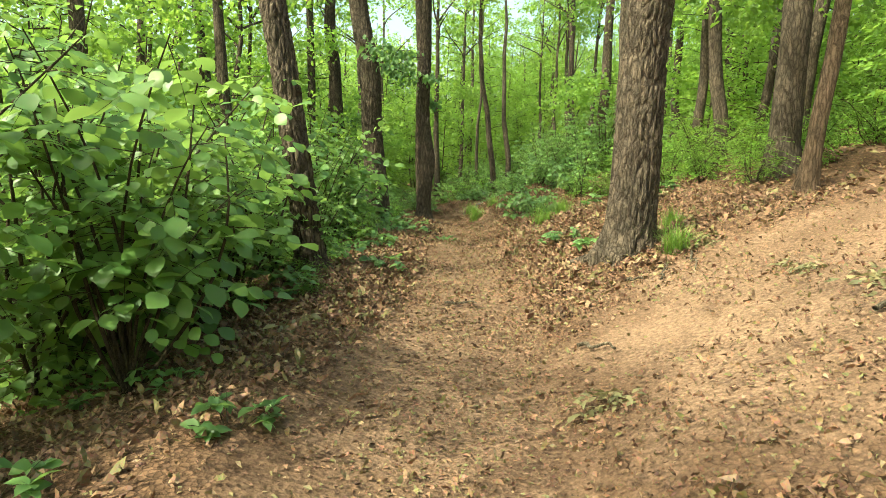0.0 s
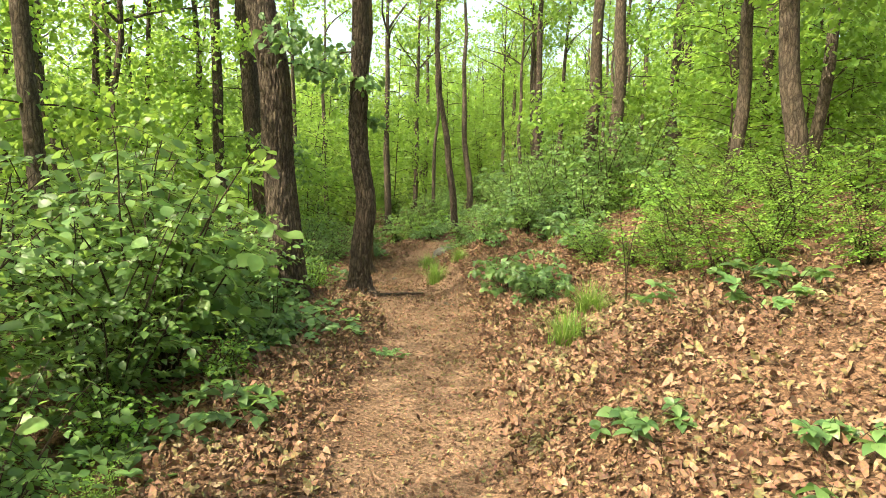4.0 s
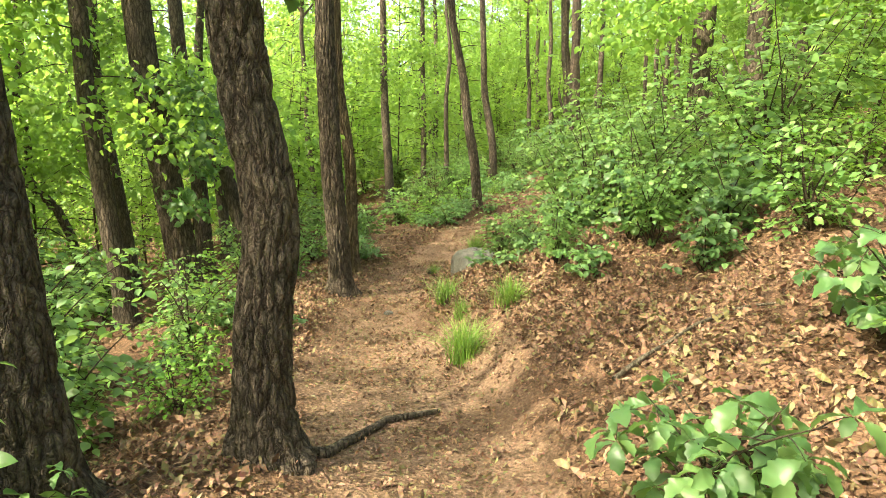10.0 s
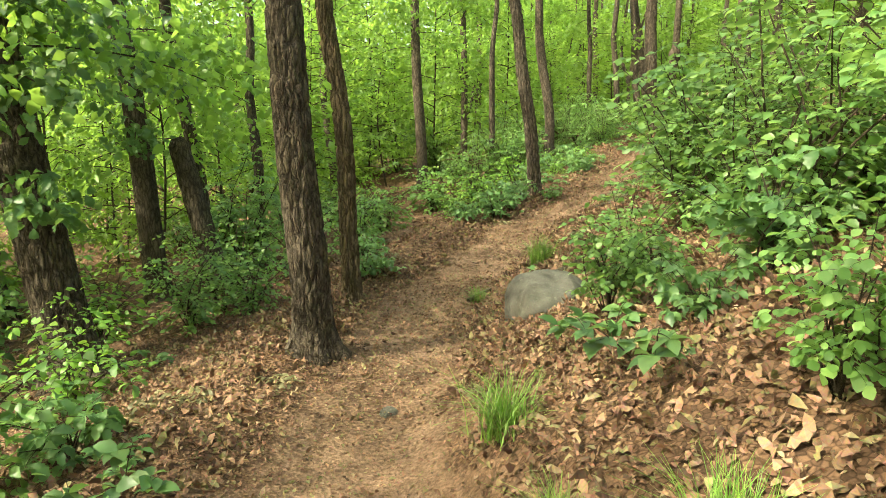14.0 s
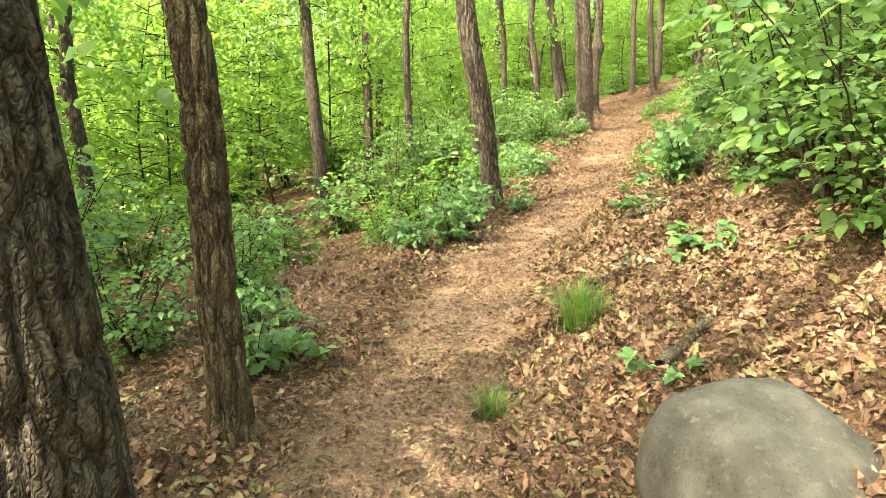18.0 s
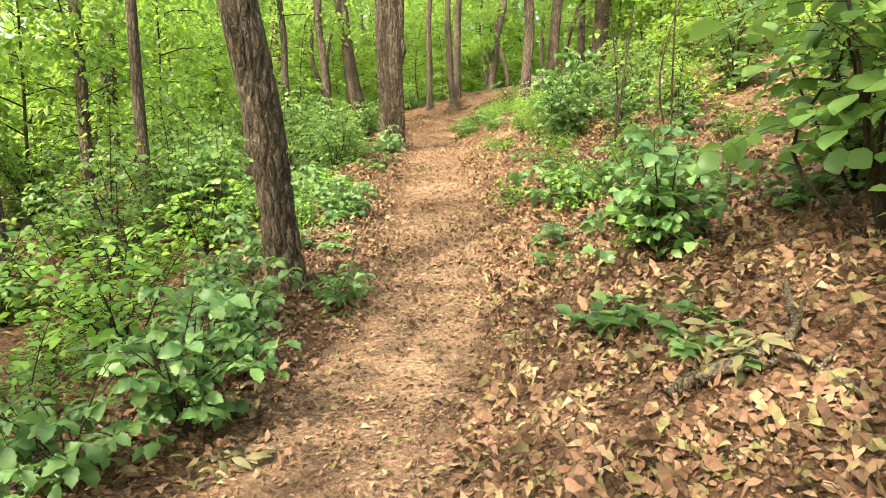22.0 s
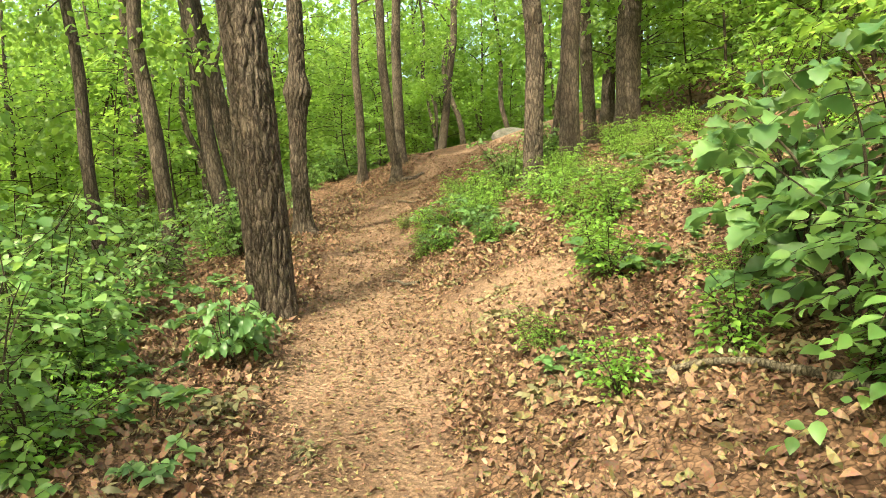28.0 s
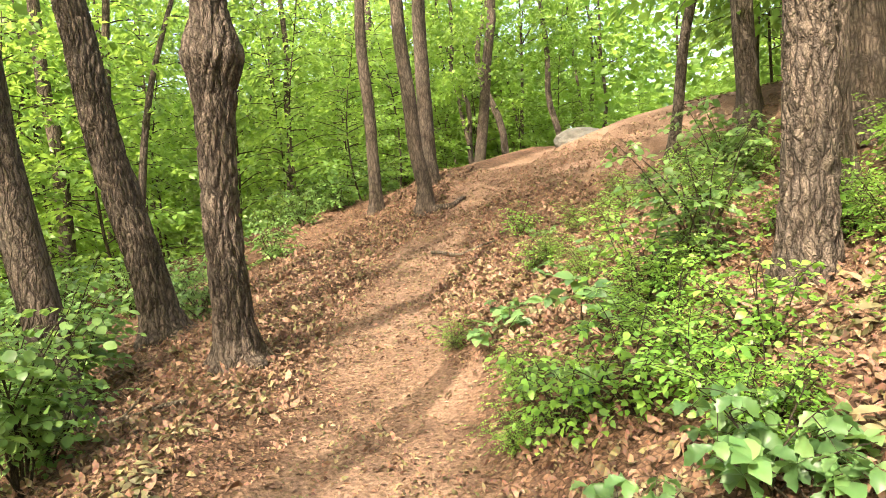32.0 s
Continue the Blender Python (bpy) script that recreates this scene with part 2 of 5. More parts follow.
def stone_material():
    m, t, bsdf, out = material("granite")
    coord = t.nodes.new("ShaderNodeTexCoord")
    grain = node(t, "ShaderNodeTexNoise", Scale=70.0, Detail=6.0, Roughness=0.8)
    patches = node(t, "ShaderNodeTexNoise", Scale=3.5, Detail=5.0, Roughness=0.6)
    for n in (grain, patches):
        t.links.new(coord.outputs["Object"], n.inputs["Vector"])
    c1 = ramp(t, patches.outputs["Fac"], [(0.3, (0.052, 0.047, 0.041)), (0.5, (0.085, 0.077, 0.068)), (0.72, (0.122, 0.111, 0.098))])
    pits = node(t, "ShaderNodeTexVoronoi", Scale=26.0)
    lichen = node(t, "ShaderNodeTexNoise", Scale=11.0, Detail=6.0, Roughness=0.7)
    for n in (pits, lichen):
        t.links.new(coord.outputs["Object"], n.inputs["Vector"])
    spots = ramp(t, pits.outputs["Distance"], [(0.10, (0.45, 0.43, 0.40)), (0.35, (1.0, 1.0, 1.0))])
    pale = ramp(t, lichen.outputs["Fac"], [(0.56, (0.0, 0.0, 0.0)), (0.68, (1.0, 1.0, 1.0))])
    c2 = mix_colour(t, 0.7, c1.outputs[0], spots.outputs[0], "MULTIPLY")
    c2 = mix_colour(t, pale.outputs[0], c2, (0.140, 0.132, 0.115))
    t.links.new(mix_colour(t, 0.7, c2, grain.outputs["Color"], "SOFT_LIGHT"), bsdf.inputs["Base Color"])
    bsdf.inputs["Roughness"].default_value = 0.85
    bump = node(t, "ShaderNodeBump", Strength=0.8, Distance=0.02)
    t.links.new(mix_colour(t, 0.5, grain.outputs["Fac"], lichen.outputs["Fac"]), bump.inputs["Height"])
    t.links.new(bump.outputs[0], bsdf.inputs["Normal"])
    return m


M_STONE = stone_material()

# ---- the lie of the land ----
TRAIL = np.array([
    (-0.3, -8, -0.2), (0.05, 0, -0.03), (0.1, 2.5, 0.1), (0.3, 5.5, 0.17), (0.4, 8.9, 0.15), (0.6, 11.2, 0.08), (0.55, 12.8, 0.1), (0.45, 14.3, -0.03),
    (0.1, 16.8, -0.31), (0.15, 18.5, -0.38), (0.4, 20.5, -0.48), (0.85, 21.7, -0.4), (1.6, 23.3, -0.12), (2.7, 24.8, 0.05), (3.9, 26.9, 0.2), (5.4, 29.8, 0.58),
    (6.6, 32.2, 0.85), (7.6, 34.2, 1.12), (8.7, 36.1, 1.26), (9.8, 38.2, 1.48), (11.6, 40.3, 1.95), (14.6, 42.8, 2.95), (18, 44.5, 3.5), (30, 48, 2.8)])
SIDE_TRAIL = np.array([(0.3, 20.2, 0), (0.2, 23.5, 0), (0.25, 27.2, 0), (-0.3, 31.0, 0), (-2.0, 38.0, 0)])
rng = np.random.default_rng(7)


def along(line, px, py):
    """Signed distance to the line (right is positive) and its height there."""
    best, d, z = np.full(px.shape, 1e9), np.zeros(px.shape), np.zeros(px.shape)
    for a, b in zip(line[:-1], line[1:]):
        v = b[:2] - a[:2]
        u = np.clip(((px - a[0]) * v[0] + (py - a[1]) * v[1]) / (v @ v), 0, 1)
        qx, qy = px - a[0] - u * v[0], py - a[1] - u * v[1]
        r = np.hypot(qx, qy)
        m = r < best
        d = np.where(m, r * np.sign(qx * v[1] - qy * v[0]), d)
        z = np.where(m, a[2] + u * (b[2] - a[2]), z)
        best = np.where(m, r, best)
    return d, z


def lattice(i, j, k):
    h = (i * 374761393 + j * 668265263 + k * 2147483647) & 0xFFFFFFFF
    h = ((h ^ (h >> 13)) * 1274126177) & 0xFFFFFFFF
    return ((h ^ (h >> 16)) & 0xFFFF) / 65535.0


def value_noise(x, y, z):
    x, y, z = np.broadcast_arrays(np.asarray(x, float), np.asarray(y, float), np.asarray(z, float))
    i, j, k = (np.floor(v).astype(np.int64) for v in (x, y, z))
    f, g, h = (v - np.floor(v) for v in (x, y, z))
    f, g, h = (v * v * (3 - 2 * v) for v in (f, g, h))
    out = 0
    for a in (0, 1):
        for b in (0, 1):
            for c in (0, 1):
                out = out + lattice(i + a, j + b, k + c) * (f if a else 1 - f) * (g if b else 1 - g) * (h if c else 1 - h)
    return out


# swells and hollows of the ground: x, y, half widths, height
MOUNDS = [(1.25, 9.3, 0.7, 2.3, 0.17), (-0.1, 8.0, 0.6, 1.6, 0.07), (0.3, 26.8, 1.5, 2.6, -0.42), (3.6, 29.6, 0.8, 1.2, -0.22), (11.7, 42.0, 1.1, 1.3, -0.3),
          (12.6, 40.0, 1.2, 0.9, 0.25), (14.6, 38.4, 2.4, 2.2, -0.28), (9.5, 36.0, 0.6, 0.8, 0.14), (8.3, 32.9, 0.8, 0.8, -0.1), (1.3, 17.7, 0.7, 0.8, 0.1)]


def land(px, py):
    px, py = np.asarray(px, float), np.asarray(py, float)
    d, z = along(TRAIL, px, py)
    crest = 2.4 - 1.6 * np.clip((py - 33.5) / 6, 0, 1)
    up = crest * (1 - np.exp(-np.maximum(d - 0.45, 0) * 0.5 / crest))
    up = up + 0.26 * np.exp(-(((py - 16.0) / 2.0) ** 2)) * np.clip((d - 0.2) / 0.6, 0, 1) * np.clip((5 - d) / 3, 0, 1)
    down = 6 * (1 - np.exp(-np.maximum(-d - 1.5, 0) * 0.22 / 6))
    berm = 0.13 * np.exp(-(((d + 1.0) / 0.45) ** 2))
    far = np.clip((np.abs(d) - 0.4) / 1.5, 0.15, 1)
    rough = (value_noise(px * 0.9, py * 0.9, 3) - 0.5) * 0.16 * far + (value_noise(px * 3.1, py * 3.1, 8) - 0.5) * 0.05 * far + (value_noise(px * 9, py * 9, 5) - 0.5) * 0.018
    heave = sum(h * np.exp(-(((px - x) / rx) ** 2) - ((py - y) / ry) ** 2) for x, y, rx, ry, h in MOUNDS)
    return z + up - down + berm + rough + heave


def bareness(px, py):
    d, _ = along(TRAIL, px, py)
    wide = 0.30 + 0.20 * value_noise(px * 0.5, py * 0.5, 21)
    wide = wide + 0.25 * np.exp(-(((py - 1.5) / 2.5) ** 2)) + 0.28 * np.exp(-(((py - 15) / 2.0) ** 2))
    b = np.clip(1.25 - np.abs(d) / (wide * 1.5), 0, 1)
    s, _ = along(SIDE_TRAIL, px, py)
    b = np.maximum(b, np.clip(0.8 - np.abs(s) / 0.8, 0, 0.3))
    # the trodden clearing beside the first big oak
    b = np.maximum(b, np.clip(1.6 - np.maximum(np.hypot((px - 3.2) / 2.6, (py - 3.3) / 1.7), 0.2), 0, 1))
    # a worn hump of the bank
    b = np.maximum(b, np.clip(1.35 - np.hypot((px - 7.45) / 0.75, (py - 31.9) / 0.8), 0, 0.85))
    # the pale slope near the hill top
    b = np.maximum(b, np.clip(1.25 - np.hypot((px - 15.5) / 4.0, (py - 41.0) / 3.0), 0, 0.75))
    return b


# ---- mesh helpers ----
def raw_mesh(name, verts, tris, mat, smooth=True):
    me = bpy.data.meshes.new(name)
    verts, tris = np.ascontiguousarray(verts, np.float32), np.ascontiguousarray(tris, np.int32)
    n = tris.shape[1]
    me.vertices.add(len(verts))
    me.vertices.foreach_set("co", verts.ravel())
    me.loops.add(tris.size)
    me.loops.foreach_set("vertex_index", tris.ravel())
    me.polygons.add(len(tris))
    me.polygons.foreach_set("loop_start", np.arange(0, tris.size, n, dtype=np.int32))
    me.polygons.foreach_set("use_smooth", np.full(len(tris), smooth))
    me.update(calc_edges=True)
    me.materials.append(mat)
    return me


def child(name, me, parent, label=""):
    ob = new(name, me)
    ob.parent = parent
    if label:
        tagged(ob, label)
    return ob


def thing(name, x, y, label, category, group="", z=None, turn=0.0):
    ob = new(name)
    ob.empty_display_size = 0.2
    zz = float(surface(x, y)) if z is None else z
    ob.matrix_basis = pose(x, y, zz, 0, 0, turn)
    return tagged(ob, label, category, group)


def tube(path, radii, sides, relief=None):
    """Vertices and quads of a tube along path, closed at its end."""
    path, radii = np.asarray(path, float), np.asarray(radii, float)
    t = np.gradient(path, axis=0)
    t /= np.linalg.norm(t, axis=1, keepdims=True)
    ref = np.where(np.abs(t[:, 2:3]) > 0.9, [[1.0, 0, 0]], [[0, 0, 1.0]])
    u = np.cross(ref, t)
    u /= np.linalg.norm(u, axis=1, keepdims=True)
    for i in range(1, len(u)):
        if u[i] @ u[i - 1] < 0:
            u[i] *= -1
        u[i] = u[i - 1] - t[i] * (u[i - 1] @ t[i])
        u[i] /= np.linalg.norm(u[i])
    w = np.cross(t, u)
    a = np.arange(sides) / sides * 2 * np.pi
    r = radii[:, None] * np.ones(sides)
    if relief is not None:
        r = r + relief(path, a, r)
    v = path[:, None] + r[..., None] * (np.cos(a)[None, :, None] * u[:, None] + np.sin(a)[None, :, None] * w[:, None])
    i, j = np.meshgrid(np.arange(len(path) - 1), np.arange(sides), indexing="ij")
    k = (j + 1) % sides
    q = np.stack([i * sides + j, i * sides + k, (i + 1) * sides + k, (i + 1) * sides + j], -1).reshape(-1, 4)
    return v.reshape(-1, 3), q


FINE = (np.array([(0, 0, 0), (0.22, 0, 0.01), (0.5, 0, 0.015), (0.78, 0, 0.0), (1, 0, -0.10),
                 (0.20, 0.24, 0.05), (0.45, 0.40, 0.08), (0.72, 0.38, 0.06), (0.92, 0.17, -0.02), (0.20, -0.24, 0.05), (0.45, -0.40, 0.08), (0.72, -0.38, 0.06), (0.92, -0.17, -0.02)]),
        np.array([(0, 1, 5), (1, 6, 5), (1, 2, 6), (2, 7, 6), (2, 3, 7), (3, 8, 7), (3, 4, 8), (0, 9, 1), (1, 9, 10), (1, 10, 2), (2, 10, 11), (2, 11, 3), (3, 11, 12), (3, 12, 4)]))
MID = (np.array([(0, 0, 0), (0.30, 0.38, 0.10), (0.30, -0.38, 0.05), (0.66, 0.34, 0.03), (0.66, -0.34, 0.09), (1, 0, -0.12)]), np.array([(0, 2, 1), (1, 2, 4), (1, 4, 3), (3, 4, 5)]))
OVAL = (np.array([(0, 0, 0), (0.40, 0, 0.0), (0.75, 0, -0.02), (1.03, 0, -0.14), (0.16, 0.27, 0.06), (0.45, 0.42, 0.10), (0.78, 0.25, 0.03), (0.16, -0.27, 0.06), (0.45, -0.42, 0.10), (0.78, -0.25, 0.03)]),
        np.array([(0, 1, 4), (1, 5, 4), (1, 2, 5), (2, 6, 5), (2, 3, 6), (0, 7, 1), (1, 7, 8), (1, 8, 2), (2, 8, 9), (2, 9, 3)]))


def lobed(lobes):
    """A leaf broad towards its tip, with rounded teeth along both edges, folded at the rib and arched."""
    n = lobes * 2 + 1
    u = np.linspace(0, 1, n + 1)[1:-1]
    half = 0.44 * np.sin(np.pi * u ** 1.45) ** 0.8 * np.where(np.arange(len(u)) % 2 == 0, 1.0, 0.80)
    arch = 0.10 * np.sin(np.pi * u) - 0.22 * u ** 2.5
    rib = np.stack([u, 0 * u, arch], -1)
    left, right = (np.stack([u + 0.05 * (np.arange(len(u)) % 2 == 0), s * half, arch + 0.24 * half + 0.03 * np.sin(u * 17 + 2 * s)], -1) for s in (1, -1))
    v = np.concatenate([[(0, 0, 0)], rib, left, right, [(1.02, 0, -0.20)]])
    m, tip = len(u), 3 * len(u) + 1
    f = [(0, 1, m + 1), (0, 2 * m + 1, 1), (m, tip, 2 * m), (m, 3 * m, tip)]
    for k in range(1, m):
        a, l, r = k, m + k, 2 * m + k
        f += [(a, a + 1, l + 1), (a, l + 1, l), (a, r, r + 1), (a, r + 1, a + 1)]
    return v, np.array(f)


OAK = lobed(5)
SMALL = (np.array([(0, 0, 0), (0.5, 0.42, 0.10), (1, 0, -0.08), (0.5, -0.42, 0.10)]), np.array([(0, 2, 1), (0, 3, 2)]))


def leaf_cloud(places, ways, ups, sizes, width, shape):
    """Leaves: base, pointing way, upward normal and length of each."""
    tpl, tri = shape
    ways = ways / np.linalg.norm(ways, axis=1, keepdims=True)
    side = np.cross(ups, ways)
    side /= np.linalg.norm(side, axis=1, keepdims=True) + 1e-9
    up = np.cross(ways, side)
    s = sizes[:, None, None]
    v = places[:, None] + s * (tpl[None, :, :1] * ways[:, None] + tpl[None, :, 1:2] * width * side[:, None] + tpl[None, :, 2:] * up[:, None])
    f = tri[None] + (np.arange(len(places)) * len(tpl))[:, None, None]
    return v.reshape(-1, 3), f.reshape(-1, 3)


def rand_ways(n, lift, spread):
    a = rng.uniform(0, 2 * np.pi, n)
    return np.stack([np.cos(a), np.sin(a), lift + spread * rng.standard_normal(n)], -1)


def rand_ups(n, tilt):
    return np.stack([tilt * rng.standard_normal(n), tilt * rng.standard_normal(n), np.ones(n)], -1)


# ---- ground ----
def ground_lines(lo, hi, step, reach):
    inner = np.arange(lo, hi, step)
    grow, p, s = [], 0.0, step
    while p < reach:
        s *= 1.22
        p += s
        grow.append(p)
    grow = np.array(grow)
    return np.concatenate([lo - grow[::-1], inner, inner[-1] + grow])


gx, gy = ground_lines(-4.0, 15.0, 0.14, 400), ground_lines(-1.5, 44.0, 0.14, 400)
GX, GY = np.meshgrid(gx, gy, indexing="ij")
GZ = land(GX, GY)
verts = np.stack([GX, GY, GZ], -1).reshape(-1, 3)
ii, jj = np.meshgrid(np.arange(len(gx) - 1), np.arange(len(gy) - 1), indexing="ij")
idx = ii * len(gy) + jj
quads = np.stack([idx, idx + len(gy), idx + len(gy) + 1, idx + 1], -1).reshape(-1, 4)
me = raw_mesh("ground", verts, quads, M_GROUND)
attr = me.attributes.new("bare", "FLOAT", "POINT")
attr.data.foreach_set("value", bareness(GX, GY).ravel().astype(np.float32))
tagged(new("ground", me), "brown forest floor with a trodden dirt trail", "ground", kind="structure")


def surface(x, y):
    """Height of the ground sheet at a place."""
    x, y = np.asarray(x, float), np.asarray(y, float)
    i, j = np.clip(np.searchsorted(gx, x) - 1, 0, len(gx) - 2), np.clip(np.searchsorted(gy, y) - 1, 0, len(gy) - 2)
    u, v = (x - gx[i]) / (gx[i + 1] - gx[i]), (y - gy[j]) / (gy[j + 1] - gy[j])
    return (GZ[i, j] * (1 - u) + GZ[i + 1, j] * u) * (1 - v) + (GZ[i, j + 1] * (1 - u) + GZ[i + 1, j + 1] * u) * v


# ---- trees ----
def bark_relief(seed, depth):
    """Long plates parted by furrows: the gap between the two nearest cell middles, round the trunk."""
    def relief(path, a, r):
        rm = max(r[len(r) // 3:].mean(), 0.02)
        around = max(5, int(round(2 * np.pi * rm / 0.046)))
        z = path[:, 2:3] + 0 * a[None]
        wig = (value_noise(np.cos(a)[None] * rm * 9, np.sin(a)[None] * rm * 9 + seed, z * 5.0) - 0.5)
        u, w = (a[None] / (2 * np.pi)) * around + wig * 1.1, z / 0.23 + wig * 0.8
        iu, iw = np.floor(u).astype(np.int64), np.floor(w).astype(np.int64)
        f1, f2 = np.full(u.shape, 9.0), np.full(u.shape, 9.0)
        for du in (-1, 0, 1):
            for dw in (-1, 0, 1):
                cu, cw, k = (iu + du) % around, iw + dw, int(seed * 13)
                dist = np.hypot(iu + du + 0.1 + 0.8 * lattice(cu, cw, k) - u, iw + dw + 0.1 + 0.8 * lattice(cu, cw, k + 5) - w)
                f2 = np.minimum(f2, np.maximum(dist, f1))
                f1 = np.minimum(f1, dist)
        plate = np.clip((f2 - f1) / 0.34, 0, 1) ** 0.7
        rough = value_noise(np.cos(a)[None] * rm * 80, np.sin(a)[None] * rm * 80 + seed, z * 40)
        low = value_noise(np.cos(a)[None] * 1.6 + seed, np.sin(a)[None] * 1.6, z * 1.2)
        return depth * (plate - 0.75) * 1.5 + depth * 0.3 * (rough - 0.5) + (low - 0.5) * 0.10 * r
    return relief


def crown_mesh(clumps, tufts, wide, tall, leaf, mat):
    """A crown of drooping leaf tufts, gathered on boughs, with gaps between them."""
    c = rng.standard_normal((clumps, 3))
    c /= np.linalg.norm(c, axis=1, keepdims=True)
    c *= rng.uniform(0.25, 1.0, (clumps, 1)) ** 0.6
    c *= [wide, wide, tall / 2]
    size = rng.uniform(0.45, 1.0, clumps)
    which = rng.integers(0, clumps, tufts)
    tuft = c[which] + rng.standard_normal((tufts, 3)) * [0.55, 0.55, 0.22] * size[which, None]
    n = tufts * 6
    k, j = np.repeat(np.arange(tufts), 6), np.tile(np.arange(6), tufts)
    a = rng.uniform(0, 6.28, tufts)[k] + j * 1.05 + rng.normal(0, 0.3, n)
    way = np.stack([np.cos(a), np.sin(a), rng.normal(-0.45, 0.45, n)], -1)
    at = tuft[k] + rng.standard_normal((n, 3)) * 0.07
    v, f = leaf_cloud(at, way, rand_ups(n, 0.6), leaf * rng.uniform(0.6, 1.25, n), 0.8, SMALL)
    return raw_mesh("crown", v, f, mat)


CROWNS = [crown_mesh(20, 230, 2.2, 4.5, 0.16, M_CANOPY) for i in range(4)]
LOW_CROWNS = [crown_mesh(44, 460, 2.5, 8.2, 0.150, M_CANOPY) for i in range(5)]


def stem_path(lean, tall, steps, bends, seed, start=-0.15):
    z = np.linspace(0, 1, steps) ** 1.0 * (tall - start) + start
    k = 4.0
    drift = np.where(z < k, z, k + (z - k) * 0.35)
    px, py = lean[0] * drift, lean[1] * drift
    sway = 0.035 * np.minimum(np.maximum(z, 0), 3)
    px = px + sway * (value_noise(z * 0.7, seed, 1) - 0.5) * 2 + sum(b[0] * np.exp(-(((z - b[2]) / b[3]) ** 2)) for b in bends)
    py = py + sway * (value_noise(z * 0.7, seed, 5) - 0.5) * 2 + sum(b[1] * np.exp(-(((z - b[2]) / b[3]) ** 2)) for b in bends)
    return np.stack([px, py, z], -1)


TREES = []


def tree(x, y, r, lx=0.0, ly=0.0, tall=11.0, near=0, bends=(), knobs=(), crown=True, low=False, flare=0.45, mat=None, label="", name="oak_tree", sprays=(), fork=None):
    """An oak: trunk on the ground at (x, y), leaning lx, ly per metre. near: 2 carves the bark, 1 smoother, 0 far."""
    seed = len(TREES) * 7.31 + 2
    r = r * 0.87
    t = thing(name, x, y, label or "tall oak with dark furrowed bark and a green crown", "tree", "forest oaks")
    TREES.append((x, y))
    mat = mat or M_BARK
    if near == 2:
        z = np.concatenate([np.arange(-0.15, 3.3, 0.024), np.linspace(3.5, tall, 12)])
        sides, relief = 96, bark_relief(seed, 0.019)
    else:
        z = np.concatenate([np.linspace(-0.15, 4, 16 if near else 9), np.linspace(4.6, tall, 6)])
        sides, relief = (18, bark_relief(seed, 0.006)) if near else (10, None)
    p = stem_path((lx, ly), tall, 400, bends, seed)
    path = np.stack([np.interp(z, p[:, 2], p[:, n]) for n in range(3)], -1)
    rad = r * (1 - 0.80 * np.clip(z / tall, 0, 1) ** 1.2) * (1 + flare * np.exp(-np.maximum(z, 0) / 0.16))
    for zk, grow, span in knobs:
        rad = rad * (1 + grow * np.exp(-(((z - zk) / span) ** 2)))
    base_flare = flare

    def rooted(path, a, rr):
        out = relief(path, a, rr) if relief else 0 * rr
        lobes = 0.5 + 0.5 * np.cos(a * 5 + seed + 0.8 * np.sin(a * 2 + seed))
        return out + rr * base_flare * 0.9 * lobes[None] * np.exp(-np.maximum(path[:, 2:3], 0) / 0.09)
    v, q = tube(path, rad, sides, rooted)
    child("trunk", raw_mesh("trunk", v, q, mat), t)
    if fork:
        zs = fork[0]
        o = np.array([np.interp(zs, path[:, 2], path[:, m]) for m in range(3)])
        w = np.linspace(0, 1, 12)[:, None]
        line = o + w * [fork[1] * 4, fork[2] * 4, 5.0] + np.sin(w * 5 + seed) * [0.12, 0.12, 0]
        v, q = tube(line - [0, 0, 0.1], 0.78 * r * (1 - 0.6 * w[:, 0]), 14 if near else 9, bark_relief(seed + 3, 0.005) if near else None)
        child("forked_trunk", raw_mesh("forked_trunk", v, q, mat), t)
    for n in range(4 if crown else 0):
        zs = tall * rng.uniform(0.55, 0.80)
        o = np.array([np.interp(zs, path[:, 2], path[:, m]) for m in range(3)])
        a = rng.uniform(0, 6.28)
        u = np.linspace(0, 1, 7)[:, None]
        reach = rng.uniform(1.4, 2.6)
        line = o + u * [np.cos(a) * reach, np.sin(a) * reach, 0] + np.array([[0, 0, 1.0]]) * (u ** 0.8) * rng.uniform(0.8, 2.2) + 0.15 * np.sin(u * 6 + n) * [0.5, 0.5, 0.2]
        v, q = tube(line, r * 0.34 * (1 - 0.8 * u[:, 0]), 7)
        child("limb", raw_mesh("limb", v, q, mat), t)
    beside = abs(float(along(TRAIL, np.array([x]), np.array([y]))[0][0]))
    if crown and not low and beside > 2.6 and y > 6:
        sprays = tuple(sprays) + tuple((rng.uniform(2.4, 5.2), rng.uniform(0, 6.28), rng.uniform(1.1, 2.0), rng.uniform(2.2, 3.4)) for _ in range(5))
    for zs, a, reach, size in sprays:
        o = np.array([np.interp(zs, path[:, 2], path[:, m]) for m in range(3)])
        w = np.linspace(0, 1, 7)[:, None]
        line = o + w * [np.cos(a) * reach, np.sin(a) * reach, 0.12 * reach] - [0, 0, 0.35 * reach] * w ** 2.2
        v, q = tube(line, 0.011 * (1.1 - 0.8 * w[:, 0]), 6)
        twig = child("bough", raw_mesh("bough", v, q, M_TWIG), t)
        n = int(95 * size)
        k = rng.uniform(0.30, 1.05, n)
        at = np.stack([np.interp(k, w[:, 0], line[:, m]) for m in range(3)], -1) + rng.normal(0, 0.13 * min(size, 2.2), (n, 3)) * [1, 1, 0.6]
